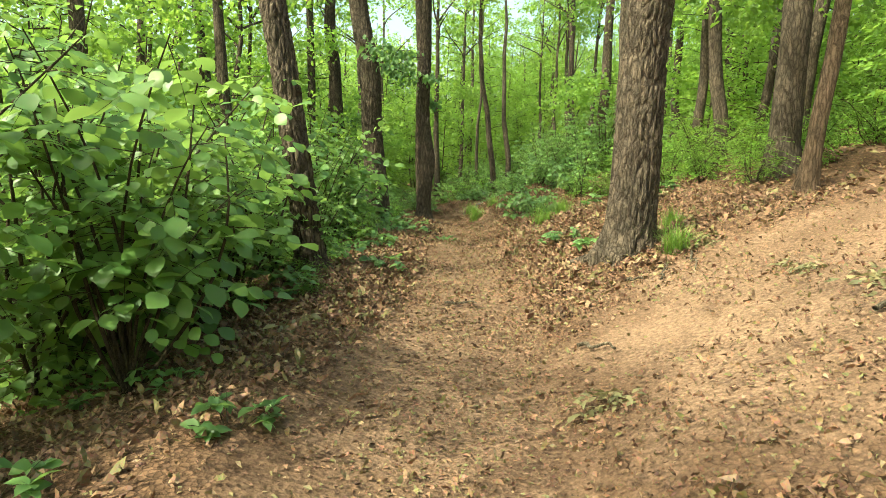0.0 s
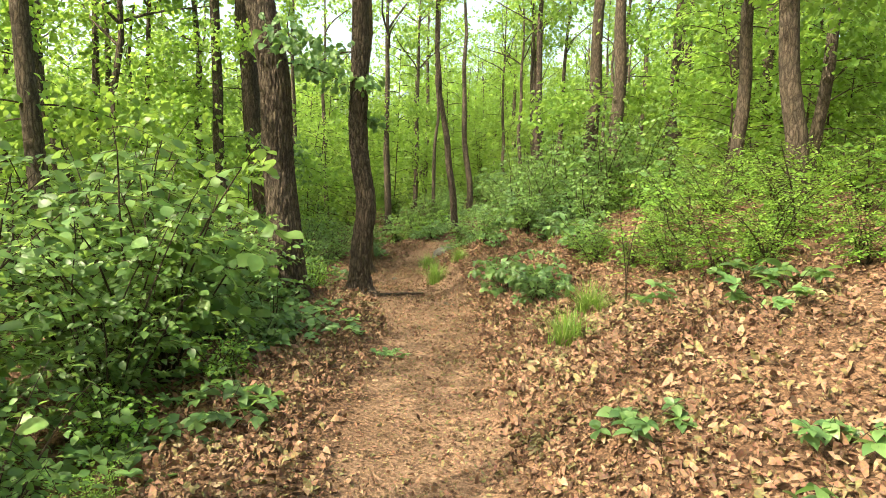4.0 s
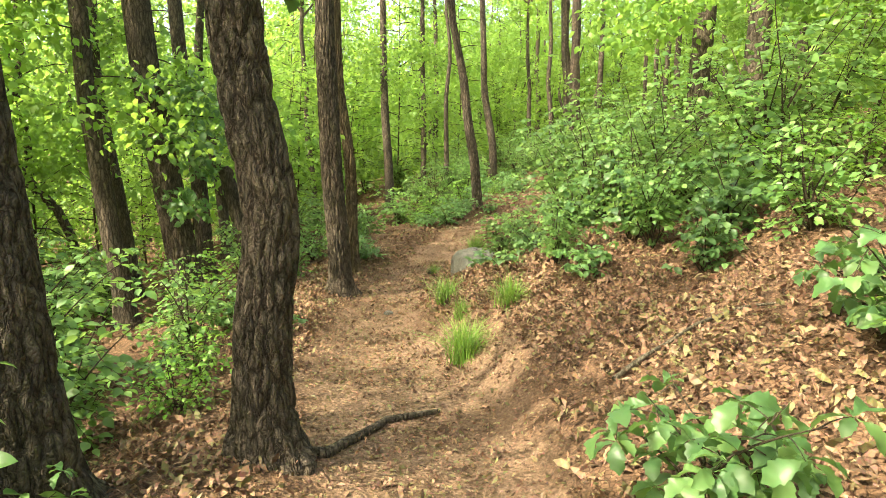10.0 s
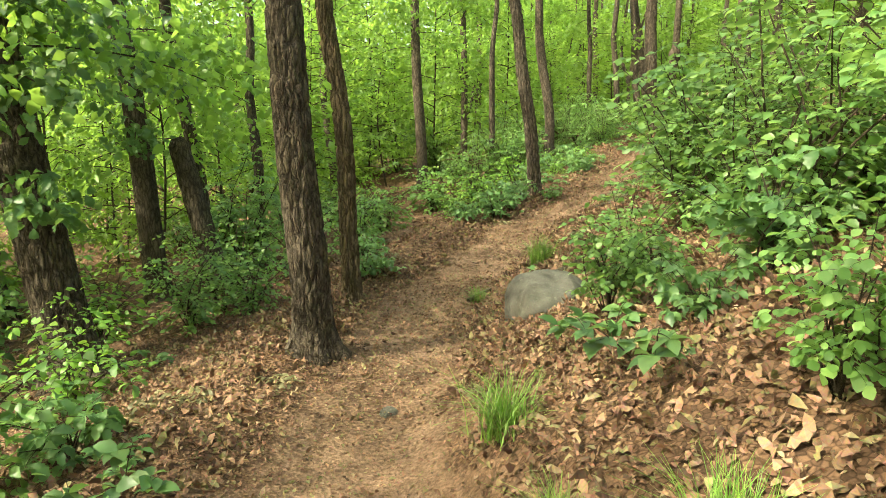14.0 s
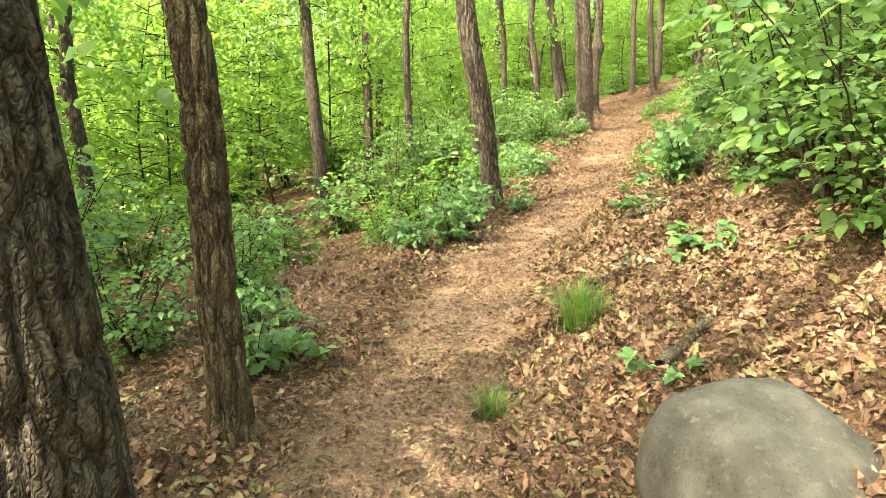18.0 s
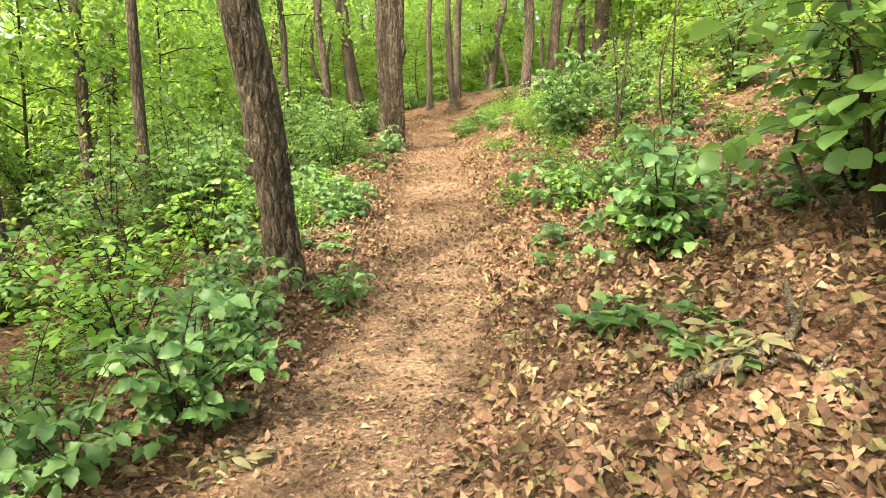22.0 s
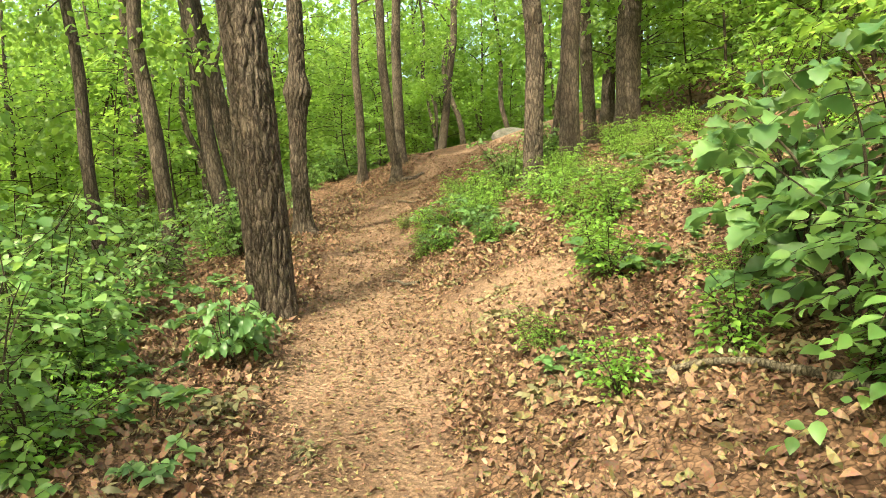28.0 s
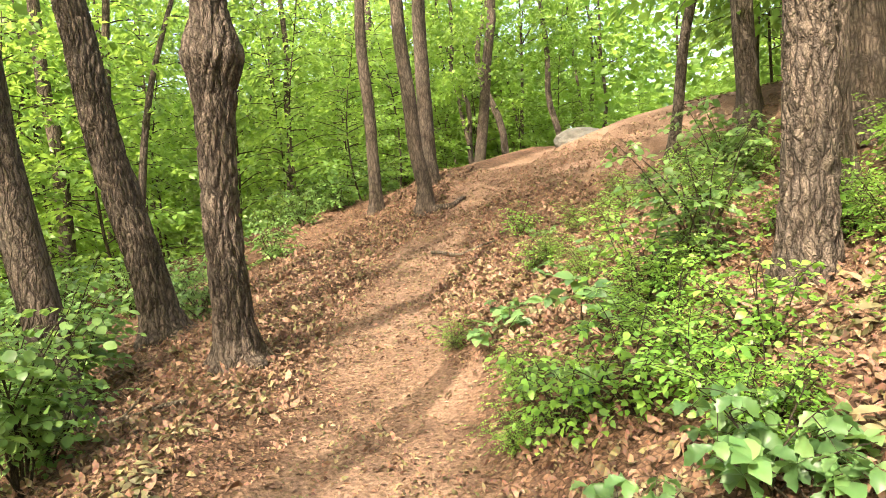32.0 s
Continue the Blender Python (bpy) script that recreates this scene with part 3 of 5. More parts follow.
        v, f = leaf_cloud(at, rand_ways(n, -0.65, 0.4), rand_ups(n, 0.8), rng.uniform(0.08, 0.15, n), 0.75, OAK if size < 2 else MID)
        child("foliage", raw_mesh("foliage", v, f, M_SPROUT if size < 2 else M_CANOPY), twig)
    if crown:
        ob = child("crown", (LOW_CROWNS if low else CROWNS)[len(TREES) % (5 if low else 4)], t)
        top = path[-1]
        ob.matrix_basis = pose(top[0], top[1], tall - (2.2 if not low else 3.8), 0, 0, seed * 40)
    return t


# oaks beside the trail, in the order in which they are passed
tree(1.66, 5.62, 0.225, 0.018, 0.0, 12, near=2, flare=0.30, knobs=((2.75, 0.12, 0.5),), label="thick oak with deeply furrowed brown bark beside the trail")
tree(4.05, 7.90, 0.195, 0.015, 0.0, 12, near=1)
tree(3.72, 6.70, 0.095, 0.085, 0.0, 9, near=1, mat=M_BARK_PALE, label="slender leaning tree with pale stringy bark")
tree(-1.14, 6.30, 0.150, -0.140, 0.0, 11, near=2, label="dark oak half hidden by a leafy bush")
tree(-1.06, 12.55, 0.235, -0.08, 0.0, 12, near=2, bends=((-0.16, 0, 4.3, 1.3),), label="thick straight oak with dark bark among bushes", sprays=((3.2, -1.0, 0.9, 1.2), (2.9, 0.4, 1.0, 1.0)))
tree(-0.25, 13.08, 0.150, -0.010, 0.0, 11, near=2, bends=((0.08, 0.0, 1.15, 0.40), (-0.03, 0, 2.2, 0.5)), label="dark oak with a bent knee at the trail edge", sprays=((2.75, -1.2, 0.3, 0.5), (3.1, 2.6, 0.8, 1.0), (2.3, 1.0, 0.35, 0.5)))
tree(5.00, 12.20, 0.150, -0.080, 0.0, 11, near=1, bends=((0.12, 0, 0.7, 0.6),))
tree(6.50, 12.30, 0.150, 0.080, 0.0, 11, near=1)
tree(7.10, 15.20, 0.125, 0.085, 0.0, 11)
tree(-4.26, 14.20, 0.150, -0.170, 0.0, 11, near=1, bends=((0.25, 0, 1.5, 1.4),))
tree(5.50, 14.66, 0.125, 0.050, 0.0, 11)
tree(-4.60, 22.50, 0.140, -0.100, 0.0, 11)
tree(-6.15, 21.40, 0.130, -0.160, 0.0, 10)
tree(4.75, 19.90, 0.190, -0.010, 0.0, 12, near=1)
tree(4.90, 18.50, 0.175, -0.015, 0.0, 11, near=1)
tree(7.40, 22.10, 0.165, 0.055, 0.0, 11, bends=((0.2, 0, 1.0, 0.8),))
tree(9.45, 22.00, 0.165, -0.080, 0.0, 11)
tree(-3.40, 11.80, 0.135, -0.12, 0.0, 10, near=1)
tree(-2.45, 19.00, 0.225, -0.135, 0.0, 14.5, near=2, label="dark leaning oak below the trail", sprays=((2.4, -0.6, 0.8, 1.6), (1.6, -0.9, 0.7, 1.2), (3.0, -0.2, 1.0, 1.6)))
tree(-3.25, 22.40, 0.175, -0.060, 0.0, 14.5, near=1, sprays=((3.0, -0.8, 1.0, 1.6), (2.2, -1.2, 0.7, 1.2)))
tree(-3.24, 18.75, 0.150, -0.080, 0.0, 14, near=1)
tree(-0.44, 18.70, 0.160, -0.045, 0.0, 12, near=2, label="straight grey-brown oak at the trail edge")
tree(-0.40, 20.45, 0.100, -0.040, 0.0, 14, near=2, flare=0.2, mat=M_GROOVED, label="slim tree with long grooved bark at the trail edge")
tree(-3.70, 25.65, 0.150, -0.090, 0.0, 11)
tree(-0.08, 31.50, 0.165, -0.035, 0.0, 12, near=1)
tree(2.09, 25.50, 0.125, -0.140, 0.02, 11, near=2, flare=0.15, bends=((0.06, 0, 1.2, 0.8),), label="slim leaning oak with scarred bark beside the trail")
tree(3.13, 31.20, 0.150, -0.080, 0.03, 11, near=1, crown=False, bends=((0.10, 0, 1.0, 0.9),), label="dark leaning oak below the trail")
tree(1.67, 30.70, 0.095, 0.010, 0.0, 9, crown=False)
tree(1.60, 38.00, 0.150, 0.0, 0.0, 12)
tree(-2.56, 32.50, 0.125, -0.060, 0.0, 11)
tree(1.03, 33.70, 0.125, 0.0, 0.0, 11)
tree(6.24, 33.05, 0.200, -0.020, 0.012, 12, near=2, flare=0.06, label="thick oak with rough ridged bark at the trail edge")
tree(6.76, 34.75, 0.120, -0.045, 0.02, 12, near=2, flare=0.3)
tree(8.12, 37.15, 0.140, 0.030, -0.02, 11, near=2, bends=((-0.03, 0, 1.2, 0.7),), knobs=((2.02, 0.5, 0.16), (1.85, 0.25, 0.3)), label="oak with a swollen burl on its trunk")
tree(7.93, 38.95, 0.175, -0.145, 0.09, 12, near=2)
tree(7.10, 37.30, 0.140, -0.070, 0.04, 11, near=1)
tree(6.30, 37.00, 0.120, -0.040, 0.02, 11, near=1)
tree(5.60, 38.00, 0.110, -0.040, 0.02, 10, near=1)
tree(12.30, 43.60, 0.130, 0.010, 0.0, 11, near=1)
tree(12.35, 42.10, 0.140, -0.020, 0.01, 12, near=1, bends=((0.1, -0.05, 0.3, 0.5),))
tree(13.10, 43.00, 0.160, 0.030, -0.02, 12, near=1)
tree(17.30, 47.60, 0.175, 0.150, -0.09, 11, near=1)
tree(15.90, 51.80, 0.170, 0.100, -0.06, 12)
tree(10.12, 34.45, 0.135, 0.035, -0.02, 12, near=2, flare=0.3, label="broad oak with grey bark on the bank above the trail")
tree(11.30, 35.00, 0.160, 0.030, -0.02, 12, near=1)
tree(13.50, 35.90, 0.240, 0.060, -0.04, 13, near=1)
tree(14.47, 38.82, 0.085, 0.180, -0.10, 9, near=1)
tree(14.33, 37.55, 0.150, -0.010, 0.0, 11, near=1)
tree(16.20, 38.80, 0.170, 0.050, 0.0, 11, near=1)
tree(7.44, 46.30, 0.175, 0.0, 0.0, 12)

# a broken leaning stump below the trail
stump = thing("tree_stump", -2.4, 22.4, "broken dead trunk leaning among green shrubs", "stump")
u = np.linspace(0, 1, 26)
v, q = tube(np.stack([-0.45 * u, 0 * u, 2.1 * u - 0.1], -1), 0.13 * (1.25 - 0.35 * u) * np.where(u > 0.97, 0.5, 1), 20, bark_relief(77, 0.02))
child("trunk", raw_mesh("trunk", v, q, M_BARK), stump)


# trees of the wood around, away from the trail
def random_wood(count, lo, hi, nearest_d, farthest_d):
    global rng
    rng = np.random.default_rng(int(100 + lo[0] * 7 + lo[1] * 3 + hi[1]) % 9999)
    made = 0
    while made < count:
        x, y = rng.uniform(lo[0], hi[0]), rng.uniform(lo[1], hi[1])
        d = float(along(TRAIL, np.array([x]), np.array([y]))[0][0])
        if not nearest_d < abs(d) < farthest_d or any((x - a) ** 2 + (y - b) ** 2 < 2.4 for a, b in TREES) or (-14 < x < -3.5 and y < 8.3) or (-7.5 < x < -3.5 and 10 < y < 18.5):
            continue
        tree(x, y, rng.uniform(0.07, 0.15), rng.normal(0, 0.09), rng.normal(0, 0.09), rng.uniform(9, 13), low=True,
             bends=((rng.normal(0, 0.3), rng.normal(0, 0.3), rng.uniform(1.2, 4), rng.uniform(0.8, 2)), (rng.normal(0, 0.12), 0, rng.uniform(2, 4), 0.6)),
             fork=(rng.uniform(0.8, 3.0), rng.normal(0, 0.3), rng.normal(0, 0.3)) if rng.uniform() < 0.4 else None)
        made += 1


random_wood(44, (-26, 4), (4, 62), 5.0, 30)
random_wood(24, (6, 0), (30, 40), 6.5, 24)
random_wood(24, (2, 46), (30, 72), 5.0, 30)
# unseen trees behind the start; their crowns shade it
random_wood(12, (-12, -12), (12, -3), 3.0, 14)
random_wood(14, (4, 43), (30, 60), 4.0, 22)
random_wood(12, (15, 45), (32, 60), 3.0, 26)
# oaks added so that their crowns shade the trail and its banks
tree(-6.7, 20.3, 0.13, 0.01, 0.0, 12)
tree(-3.3, 27.4, 0.12, 0.0, 0.01, 12)
tree(-4.3, 8.0, 0.13, 0.02, 0.0, 10)
tree(-6.6, -2.2, 0.15, 0.02, 0.0, 12)
tree(-5.6, 18.6, 0.12, 0.02, 0.0, 9.5)
tree(-6.2, 14.2, 0.13, 0.02, 0.0, 12)
tree(-7.2, 18.9, 0.13, 0.02, 0.0, 12)


# ---- shrubs, saplings, herbs and grass ----
def leafy(name, label, stems, tall, reach, twigs, long, leaf, gap, width, shape, mat, droop=-0.3, tilt=0.45, bare=0.2, thick=1.0, bow=1.4, lift=0.10, whorl=0, stalks=True):
    """One plant of a kind, to be copied: bowed stems, thin twigs along them, leaves along each twig in two ranks or in a whorl at its end."""
    t = new(name)
    tagged(t, label, "shrub" if tall > 0.35 else "plant")
    at, way, up, size = [], [], [], []
    for n in range(stems):
        a = n * 2.4 + rng.uniform(-0.5, 0.5)
        u = np.linspace(0, 1, 9)
        h, out = tall * rng.uniform(0.45, 1.0), reach * rng.uniform(0.25, 0.8)
        kink = rng.normal(0, 0.05 * tall, 2)
        line = np.stack([np.cos(a) * out * u ** bow + kink[0] * np.sin(u * 4), np.sin(a) * out * u ** bow + kink[1] * np.sin(u * 5), h * (1.2 * u - 0.2 * u ** 3) - 0.04], -1)
        v, q = tube(line, thick * (0.004 + 0.004 * tall) * (1.1 - 0.85 * u), 6)
        vs, qs, count = [v], [q], len(v)
        for m in range(twigs):
            k = bare + (1 - bare) * (m + rng.uniform(0, 1)) / twigs
            o = np.array([np.interp(k, u, line[:, c]) for c in range(3)])
            b = a + m * 2.1 + rng.uniform(-0.8, 0.8)
            ext = long * rng.uniform(0.6, 1.25) * (1.15 - 0.45 * k)
            w = np.linspace(0, 1, 4)
            rise = lift + rng.normal(0, 0.22)
            tw = o + np.stack([np.cos(b) * ext * w, np.sin(b) * ext * w, rise * ext * w - 0.30 * ext * w ** 2], -1)
            v, q = tube(tw, 0.0028 * thick * (1.1 - 0.8 * w), 3)
            vs.append(v)
            qs.append(q + count)
            count += len(v)
            lean = rng.normal(0, 0.3, 2)
            lv = whorl or max(3, int(ext / gap))
            for j in range(lv):
                s = 0.9 + 0.1 * j / lv if whorl else (j + 0.7) / lv
                c = b + (j * 6.28 / lv + rng.normal(0, 0.3) if whorl else (1 if j % 2 else -1) * rng.uniform(0.6, 1.15) if j < lv - 1 else 0)
                at.append([np.interp(s, w, tw[:, e]) for e in range(3)])
                way.append((np.cos(c), np.sin(c), droop + rng.normal(0, 0.28)))
                up.append((lean[0] + rng.normal(0, tilt), lean[1] + rng.normal(0, tilt), 1.0))
                size.append(leaf * rng.uniform(0.55, 1.15) * (0.75 + 0.35 * s))
        if stalks:
            child("stem", raw_mesh("stem", np.concatenate(vs), np.concatenate(qs), M_TWIG), t)
    v, f = leaf_cloud(np.array(at), np.array(way), np.array(up), np.array(size), width, shape)
    child("foliage", raw_mesh("foliage", v, f, mat), t)
    return t


def sapling(tall, wide, branches, leaf):
    """A young tree: one leader, side branches in all directions, leaves along their twigs in flat drooping sprays."""
    t = new("sapling")
    tagged(t, "slender leafy sapling growing under the oaks", "shrub")
    u = np.linspace(0, 1, 9)
    lead = np.stack([0.18 * np.sin(u * 3 + tall), 0.18 * np.sin(u * 4), tall * u - 0.05], -1)
    v, q = tube(lead, 0.022 * (1.1 - 0.9 * u), 6)
    vs, qs, count = [v], [q], len(v)
    at, way, up, size = [], [], [], []
    for n in range(branches):
        k = 0.10 + 0.88 * (n + rng.uniform(0, 1)) / branches
        o = np.array([np.interp(k, u, lead[:, c]) for c in range(3)])
        a, ext = n * 2.4 + rng.uniform(-0.4, 0.4), wide * rng.uniform(0.5, 1.1) * (1.15 - 0.6 * k)
        w = np.linspace(0, 1, 5)
        rise = rng.uniform(0.1, 0.6)
        br = o + np.stack([np.cos(a) * ext * w, np.sin(a) * ext * w, rise * ext * w - 0.4 * ext * w ** 2], -1)
        v, q = tube(br, 0.008 * (1.1 - 0.85 * w), 4)
        vs.append(v)
        qs.append(q + count)
        count += len(v)
        lv = int(ext / 0.021)
        s = rng.uniform(0.15, 1.05, lv)
        base = np.stack([np.interp(s, w, br[:, c]) for c in range(3)], -1)
        c = a + rng.choice([-1, 1], lv) * rng.uniform(0.3, 1.5, lv)
        far = rng.uniform(0, 0.34, lv) * (1.1 - 0.6 * s)
        base = base + np.stack([np.cos(c) * far, np.sin(c) * far, rng.normal(-0.02, 0.05, lv) - 0.4 * far ** 2], -1)
        at.append(base)
        way.append(np.stack([np.cos(c), np.sin(c), rng.normal(-0.35, 0.35, lv)], -1))
        up.append(rand_ups(lv, 0.5) + [*rng.normal(0, 0.3, 2), 0])
        size.append(leaf * rng.uniform(0.55, 1.2, lv))
    child("stem", raw_mesh("stem", vs[0], qs[0], M_TWIG), t)
    tagged(child("twig_rest", raw_mesh("twig_rest", np.concatenate(vs), np.concatenate(qs[1:]), M_TWIG), t), "thin dark twigs", kind="stuff")
    v, f = leaf_cloud(np.concatenate(at), np.concatenate(way), np.concatenate(up), np.concatenate(size), 0.66, SMALL)
    child("foliage", raw_mesh("foliage", v, f, M_CANOPY), t)
    return t


def grass_kind(blades, tall, label):
    t = new("grass_tuft")
    tagged(t, label, "grass")
    grass_blades("green_foliage", blades, tall, M_GRASS, t)
    grass_blades("withered_foliage", blades // 6, tall * 0.75, M_WITHERED, t)
    return t


def grass_blades(name, blades, tall, mat, t):
    a, lean = rng.uniform(0, 6.28, blades), rng.uniform(0.08, 1.25, blades)
    b0 = rng.normal(0, 0.06, (blades, 2))
    L = tall * rng.uniform(0.6, 1.15, blades)
    u = np.array([0, 0.35, 0.7, 1.0])
    way = np.stack([np.cos(a), np.sin(a)], -1)
    side = np.stack([-np.sin(a), np.cos(a)], -1)
    vs = []
    for k, uu in enumerate(u):
        cx = b0 + way * (lean * L * uu ** 1.8)[:, None]
        cz = L * (uu - 0.35 * lean * uu ** 2.5) - 0.02
        w = 0.0032 * (1 - uu) + 0.0006
        for s in (-1, 1):
            vs.append(np.stack([cx[:, 0] + side[:, 0] * w * s, cx[:, 1] + side[:, 1] * w * s, cz], -1))
    v = np.stack(vs, 1).reshape(-1, 3)
    f = np.array([(2 * k, 2 * k + 1, 2 * k + 3, 2 * k + 2) for k in range(3)])[None] + (np.arange(blades) * 8)[:, None, None]
    child(name, raw_mesh(name, v, f.reshape(-1, 4), mat), t)


HAZEL = [leafy("leafy_bush", "dense green bush with oval toothed leaves on thin dark stems", 9, 1.1, 0.85, 11, 0.36, 0.098, 0.042, 0.85, MID, M_BUSH) for _ in range(3)]
GREAT = [leafy("tall_bush", "tall arching bush of oval green leaves on thin dark stems", 14, 2.3, 1.3, 18, 0.48, 0.092, 0.046, 0.86, OVAL, M_BUSH, bare=0.06) for _ in range(2)]
HAZEL_NEAR = [leafy("leafy_bush", "green bush with oval toothed leaves on thin dark stems", 10, 1.05, 0.85, 12, 0.34, 0.074, 0.038, 0.85, OVAL, M_BUSH, bare=0.12) for _ in range(3)]
GREAT_FAR = [leafy("tall_bush", "tall arching bush of oval green leaves on thin dark stems", 13, 2.3, 1.35, 17, 0.5, 0.108, 0.046, 0.88, MID, M_BUSH, bare=0.06) for _ in range(2)]
SPROUT = [leafy("oak_sprout", "low oak sprout with broad lobed green leaves above dry leaves", 8, 0.55, 0.50, 5, 0.18, 0.108, 0.04, 0.66, OAK, M_SPROUT, -0.25, 0.5, 0.3, whorl=5) for _ in range(3)]
OAKBUSH = [leafy("oak_bush", "waist-high oak bush with broad serrated green leaves", 9, 1.1, 0.62, 6, 0.22, 0.128, 0.04, 0.74, OAK, M_SPROUT, -0.1, 0.36, 0.2, whorl=6) for _ in range(2)]
BRIGHT = [leafy("young_shrub", "light green young shrub with soft leaves in the sun", 10, 0.8, 0.7, 9, 0.30, 0.074, 0.040, 0.75, MID, M_BRIGHT, -0.2, 0.4) for _ in range(3)]
FERNY = [leafy("feathery_shrub", "low feathery green shrub with many tiny leaves", 9, 0.75, 0.75, 16, 0.28, 0.040, 0.016, 0.7, SMALL, M_BRIGHT, -0.15, 0.4) for _ in range(3)]
SAPLING = [sapling(3.9, 1.5, 40, 0.125) for _ in range(5)]
DRY = [leafy("dry_sedge", "heap of withered olive and tan leaves on the ground", 3, 0.10, 0.30, 12, 0.13, 0.075, 0.018, 0.42, MID, M_WITHERED, -0.25, 0.6, 0.1, stalks=False) for _ in range(3)]
HERB = [leafy("herb", "small green seedlings among dry leaves", 5, 0.20, 0.26, 2, 0.06, 0.062, 0.02, 0.85, OVAL, M_SPROUT, 0.0, 0.35, 0.6, thick=0.6, whorl=5) for _ in range(4)]
WHIP = [leafy("thin_sapling", "thin bare-stemmed sapling with a few leaves", 2, 1.9, 0.2, 8, 0.20, 0.065, 0.04, 0.8, OVAL, M_BRIGHT, bare=0.3, thick=0.8) for _ in range(2)]
ARCH = [leafy("broadleaf_bush", "arching bush with drooping sprays of broad soft green leaves", 13, 1.9, 1.15, 11, 0.46, 0.118, 0.050, 0.92, FINE, M_BUSH, -0.45, 0.4, bare=0.28) for _ in range(2)]
ARCH_HIGH = [leafy("broadleaf_bush", "arching bush on bare stems with broad soft green leaves", 12, 2.1, 1.15, 12, 0.46, 0.112, 0.050, 0.86, FINE, M_BUSH, -0.3, 0.4, bare=0.5) for _ in range(2)]
GRASS = [grass_kind(320, 0.42, "tuft of thin green grass beside the trail"), grass_kind(240, 0.34, "tuft of thin green grass beside the trail")]
KINDS = {"hazel": HAZEL, "great": GREAT, "oakbush": OAKBUSH, "sprout": SPROUT, "bright": BRIGHT, "sapling": SAPLING, "herb": HERB, "whip": WHIP, "grass": GRASS, "hazel_near": HAZEL_NEAR, "great_far": GREAT_FAR, "arch": ARCH, "arch_high": ARCH_HIGH, "dry": DRY, "ferny": FERNY}
GROUPS = {"hazel": "understorey bushes", "great": "understorey bushes", "oakbush": "oak sprouts", "sprout": "oak sprouts", "bright": "understorey bushes", "sapling": "saplings", "herb": "seedlings", "whip": "saplings", "grass": "grass tufts", "hazel_near": "understorey bushes", "great_far": "understorey bushes", "arch": "broadleaf bushes", "arch_high": "broadleaf bushes", "dry": "withered sedges", "ferny": "understorey bushes"}
PLANTED = []
used = set()


def plant(kind, x, y, size=1.0, turn=None, high=None):
    """A plant of a kind on the ground; the first of each is moved there, the rest are copies."""
    beside = abs(float(along(TRAIL, np.array([x]), np.array([y]))[0][0]))
    if kind == "hazel" and beside < 2.9:
        kind = "hazel_near"
    if kind == "great" and beside > 3.4:
        kind = "great_far"
    src = KINDS[kind][len(PLANTED) % len(KINDS[kind])]
    turn = rng.uniform(0, 360) if turn is None else turn
    m = pose(x, y, float(surface(x, y)) - 0.01, 0, 0, turn) @ Matrix.Diagonal((size, size, size * (high or 1.0), 1))
    PLANTED.append((kind, x, y))
    if src.name not in used:
        used.add(src.name)
        src["group"] = GROUPS[kind]
        src.matrix_basis = m
        return src
    ob = copy_thing(src, Matrix.Identity(4))
    ob.matrix_basis = m
    return ob


# the great bush beside the start
plant("arch", -1.5, 3.3, 1.0, 20)
plant("arch", -1.9, 4.1, 1.15, 130)
plant("arch", -2.3, 2.6, 1.1, 80)
plant("great", -2.2, 3.7, 1.0)
plant("great", -2.5, 4.4, 1.1)
plant("arch_high", -1.75, 5.9, 1.0, 15)
plant("arch_high", -1.75, 5.15, 0.85, 200)
plant("ferny", -1.15, 6.1, 0.35)
plant("ferny", -1.35, 6.7, 0.45)
plant("ferny", -1.05, 7.0, 0.35)
plant("ferny", -1.55, 5.6, 0.4)
plant("ferny", -0.95, 5.2, 0.3)
plant("great", -1.9, 7.6, 0.85)
plant("great", -1.6, 8.6, 0.7)
plant("hazel", -1.15, 6.5, 0.7)
plant("great", -2.1, 5.4, 0.95)
plant("great", -3.5, 5.2, 1.25)
plant("great", -3.4, 6.8, 1.2)
plant("great", -2.6, 7.9, 0.95)
plant("great", -3.4, 9.2, 1.1)
plant("herb", -0.8, 2.7, 1.2)
# left of the trail before the knee oak
plant("arch", -1.5, 9.35, 1.1, 60)
plant("arch", -2.2, 9.9, 1.25, 200)
plant("great", -2.8, 10.6, 1.1)
plant("great", -1.75, 11.3, 0.8)
plant("hazel", -1.55, 12.0, 1.3)
plant("great", -3.0, 12.4, 1.21)
plant("hazel", -1.5, 13.6, 1.0)
plant("great", -2.3, 14.6, 0.83)
plant("bright", -1.3, 7.9, 0.6)
plant("bright", -0.95, 8.8, 0.6)
plant("herb", -0.7, 7.9, 1.5)
plant("herb", -1.1, 7.4, 1.6)
plant("herb", -0.6, 10.0, 1.4)
plant("sprout", -0.95, 10.3, 0.8)
plant("oakbush", -1.0, 10.7, 0.72)
plant("oakbush", -1.5, 11.3, 0.85)
plant("bright", -0.95, 13.9, 0.6)
plant("bright", -1.05, 14.6, 0.7)
plant("sprout", -1.0, 12.2, 0.7)
plant("herb", 0.18, 9.8, 0.9)
# right bank of the first stretch
plant("grass", 1.92, 5.2, 0.85)
plant("grass", 2.25, 6.3, 0.6)
plant("grass", 1.42, 8.85, 0.9)
plant("grass", 0.86, 14.85, 0.95)
plant("grass", 0.84, 16.62, 0.9)
plant("grass", 1.26, 15.3, 0.7)
plant("grass", 0.92, 15.75, 0.6)
plant("grass", 1.81, 9.62, 0.8)
plant("ferny", 3.4, 8.6, 0.8)
plant("bright", 4.4, 9.6, 0.6)
plant("sprout", 1.5, 12.1, 1.15)
plant("sprout", 2.5, 12.5, 1.1)
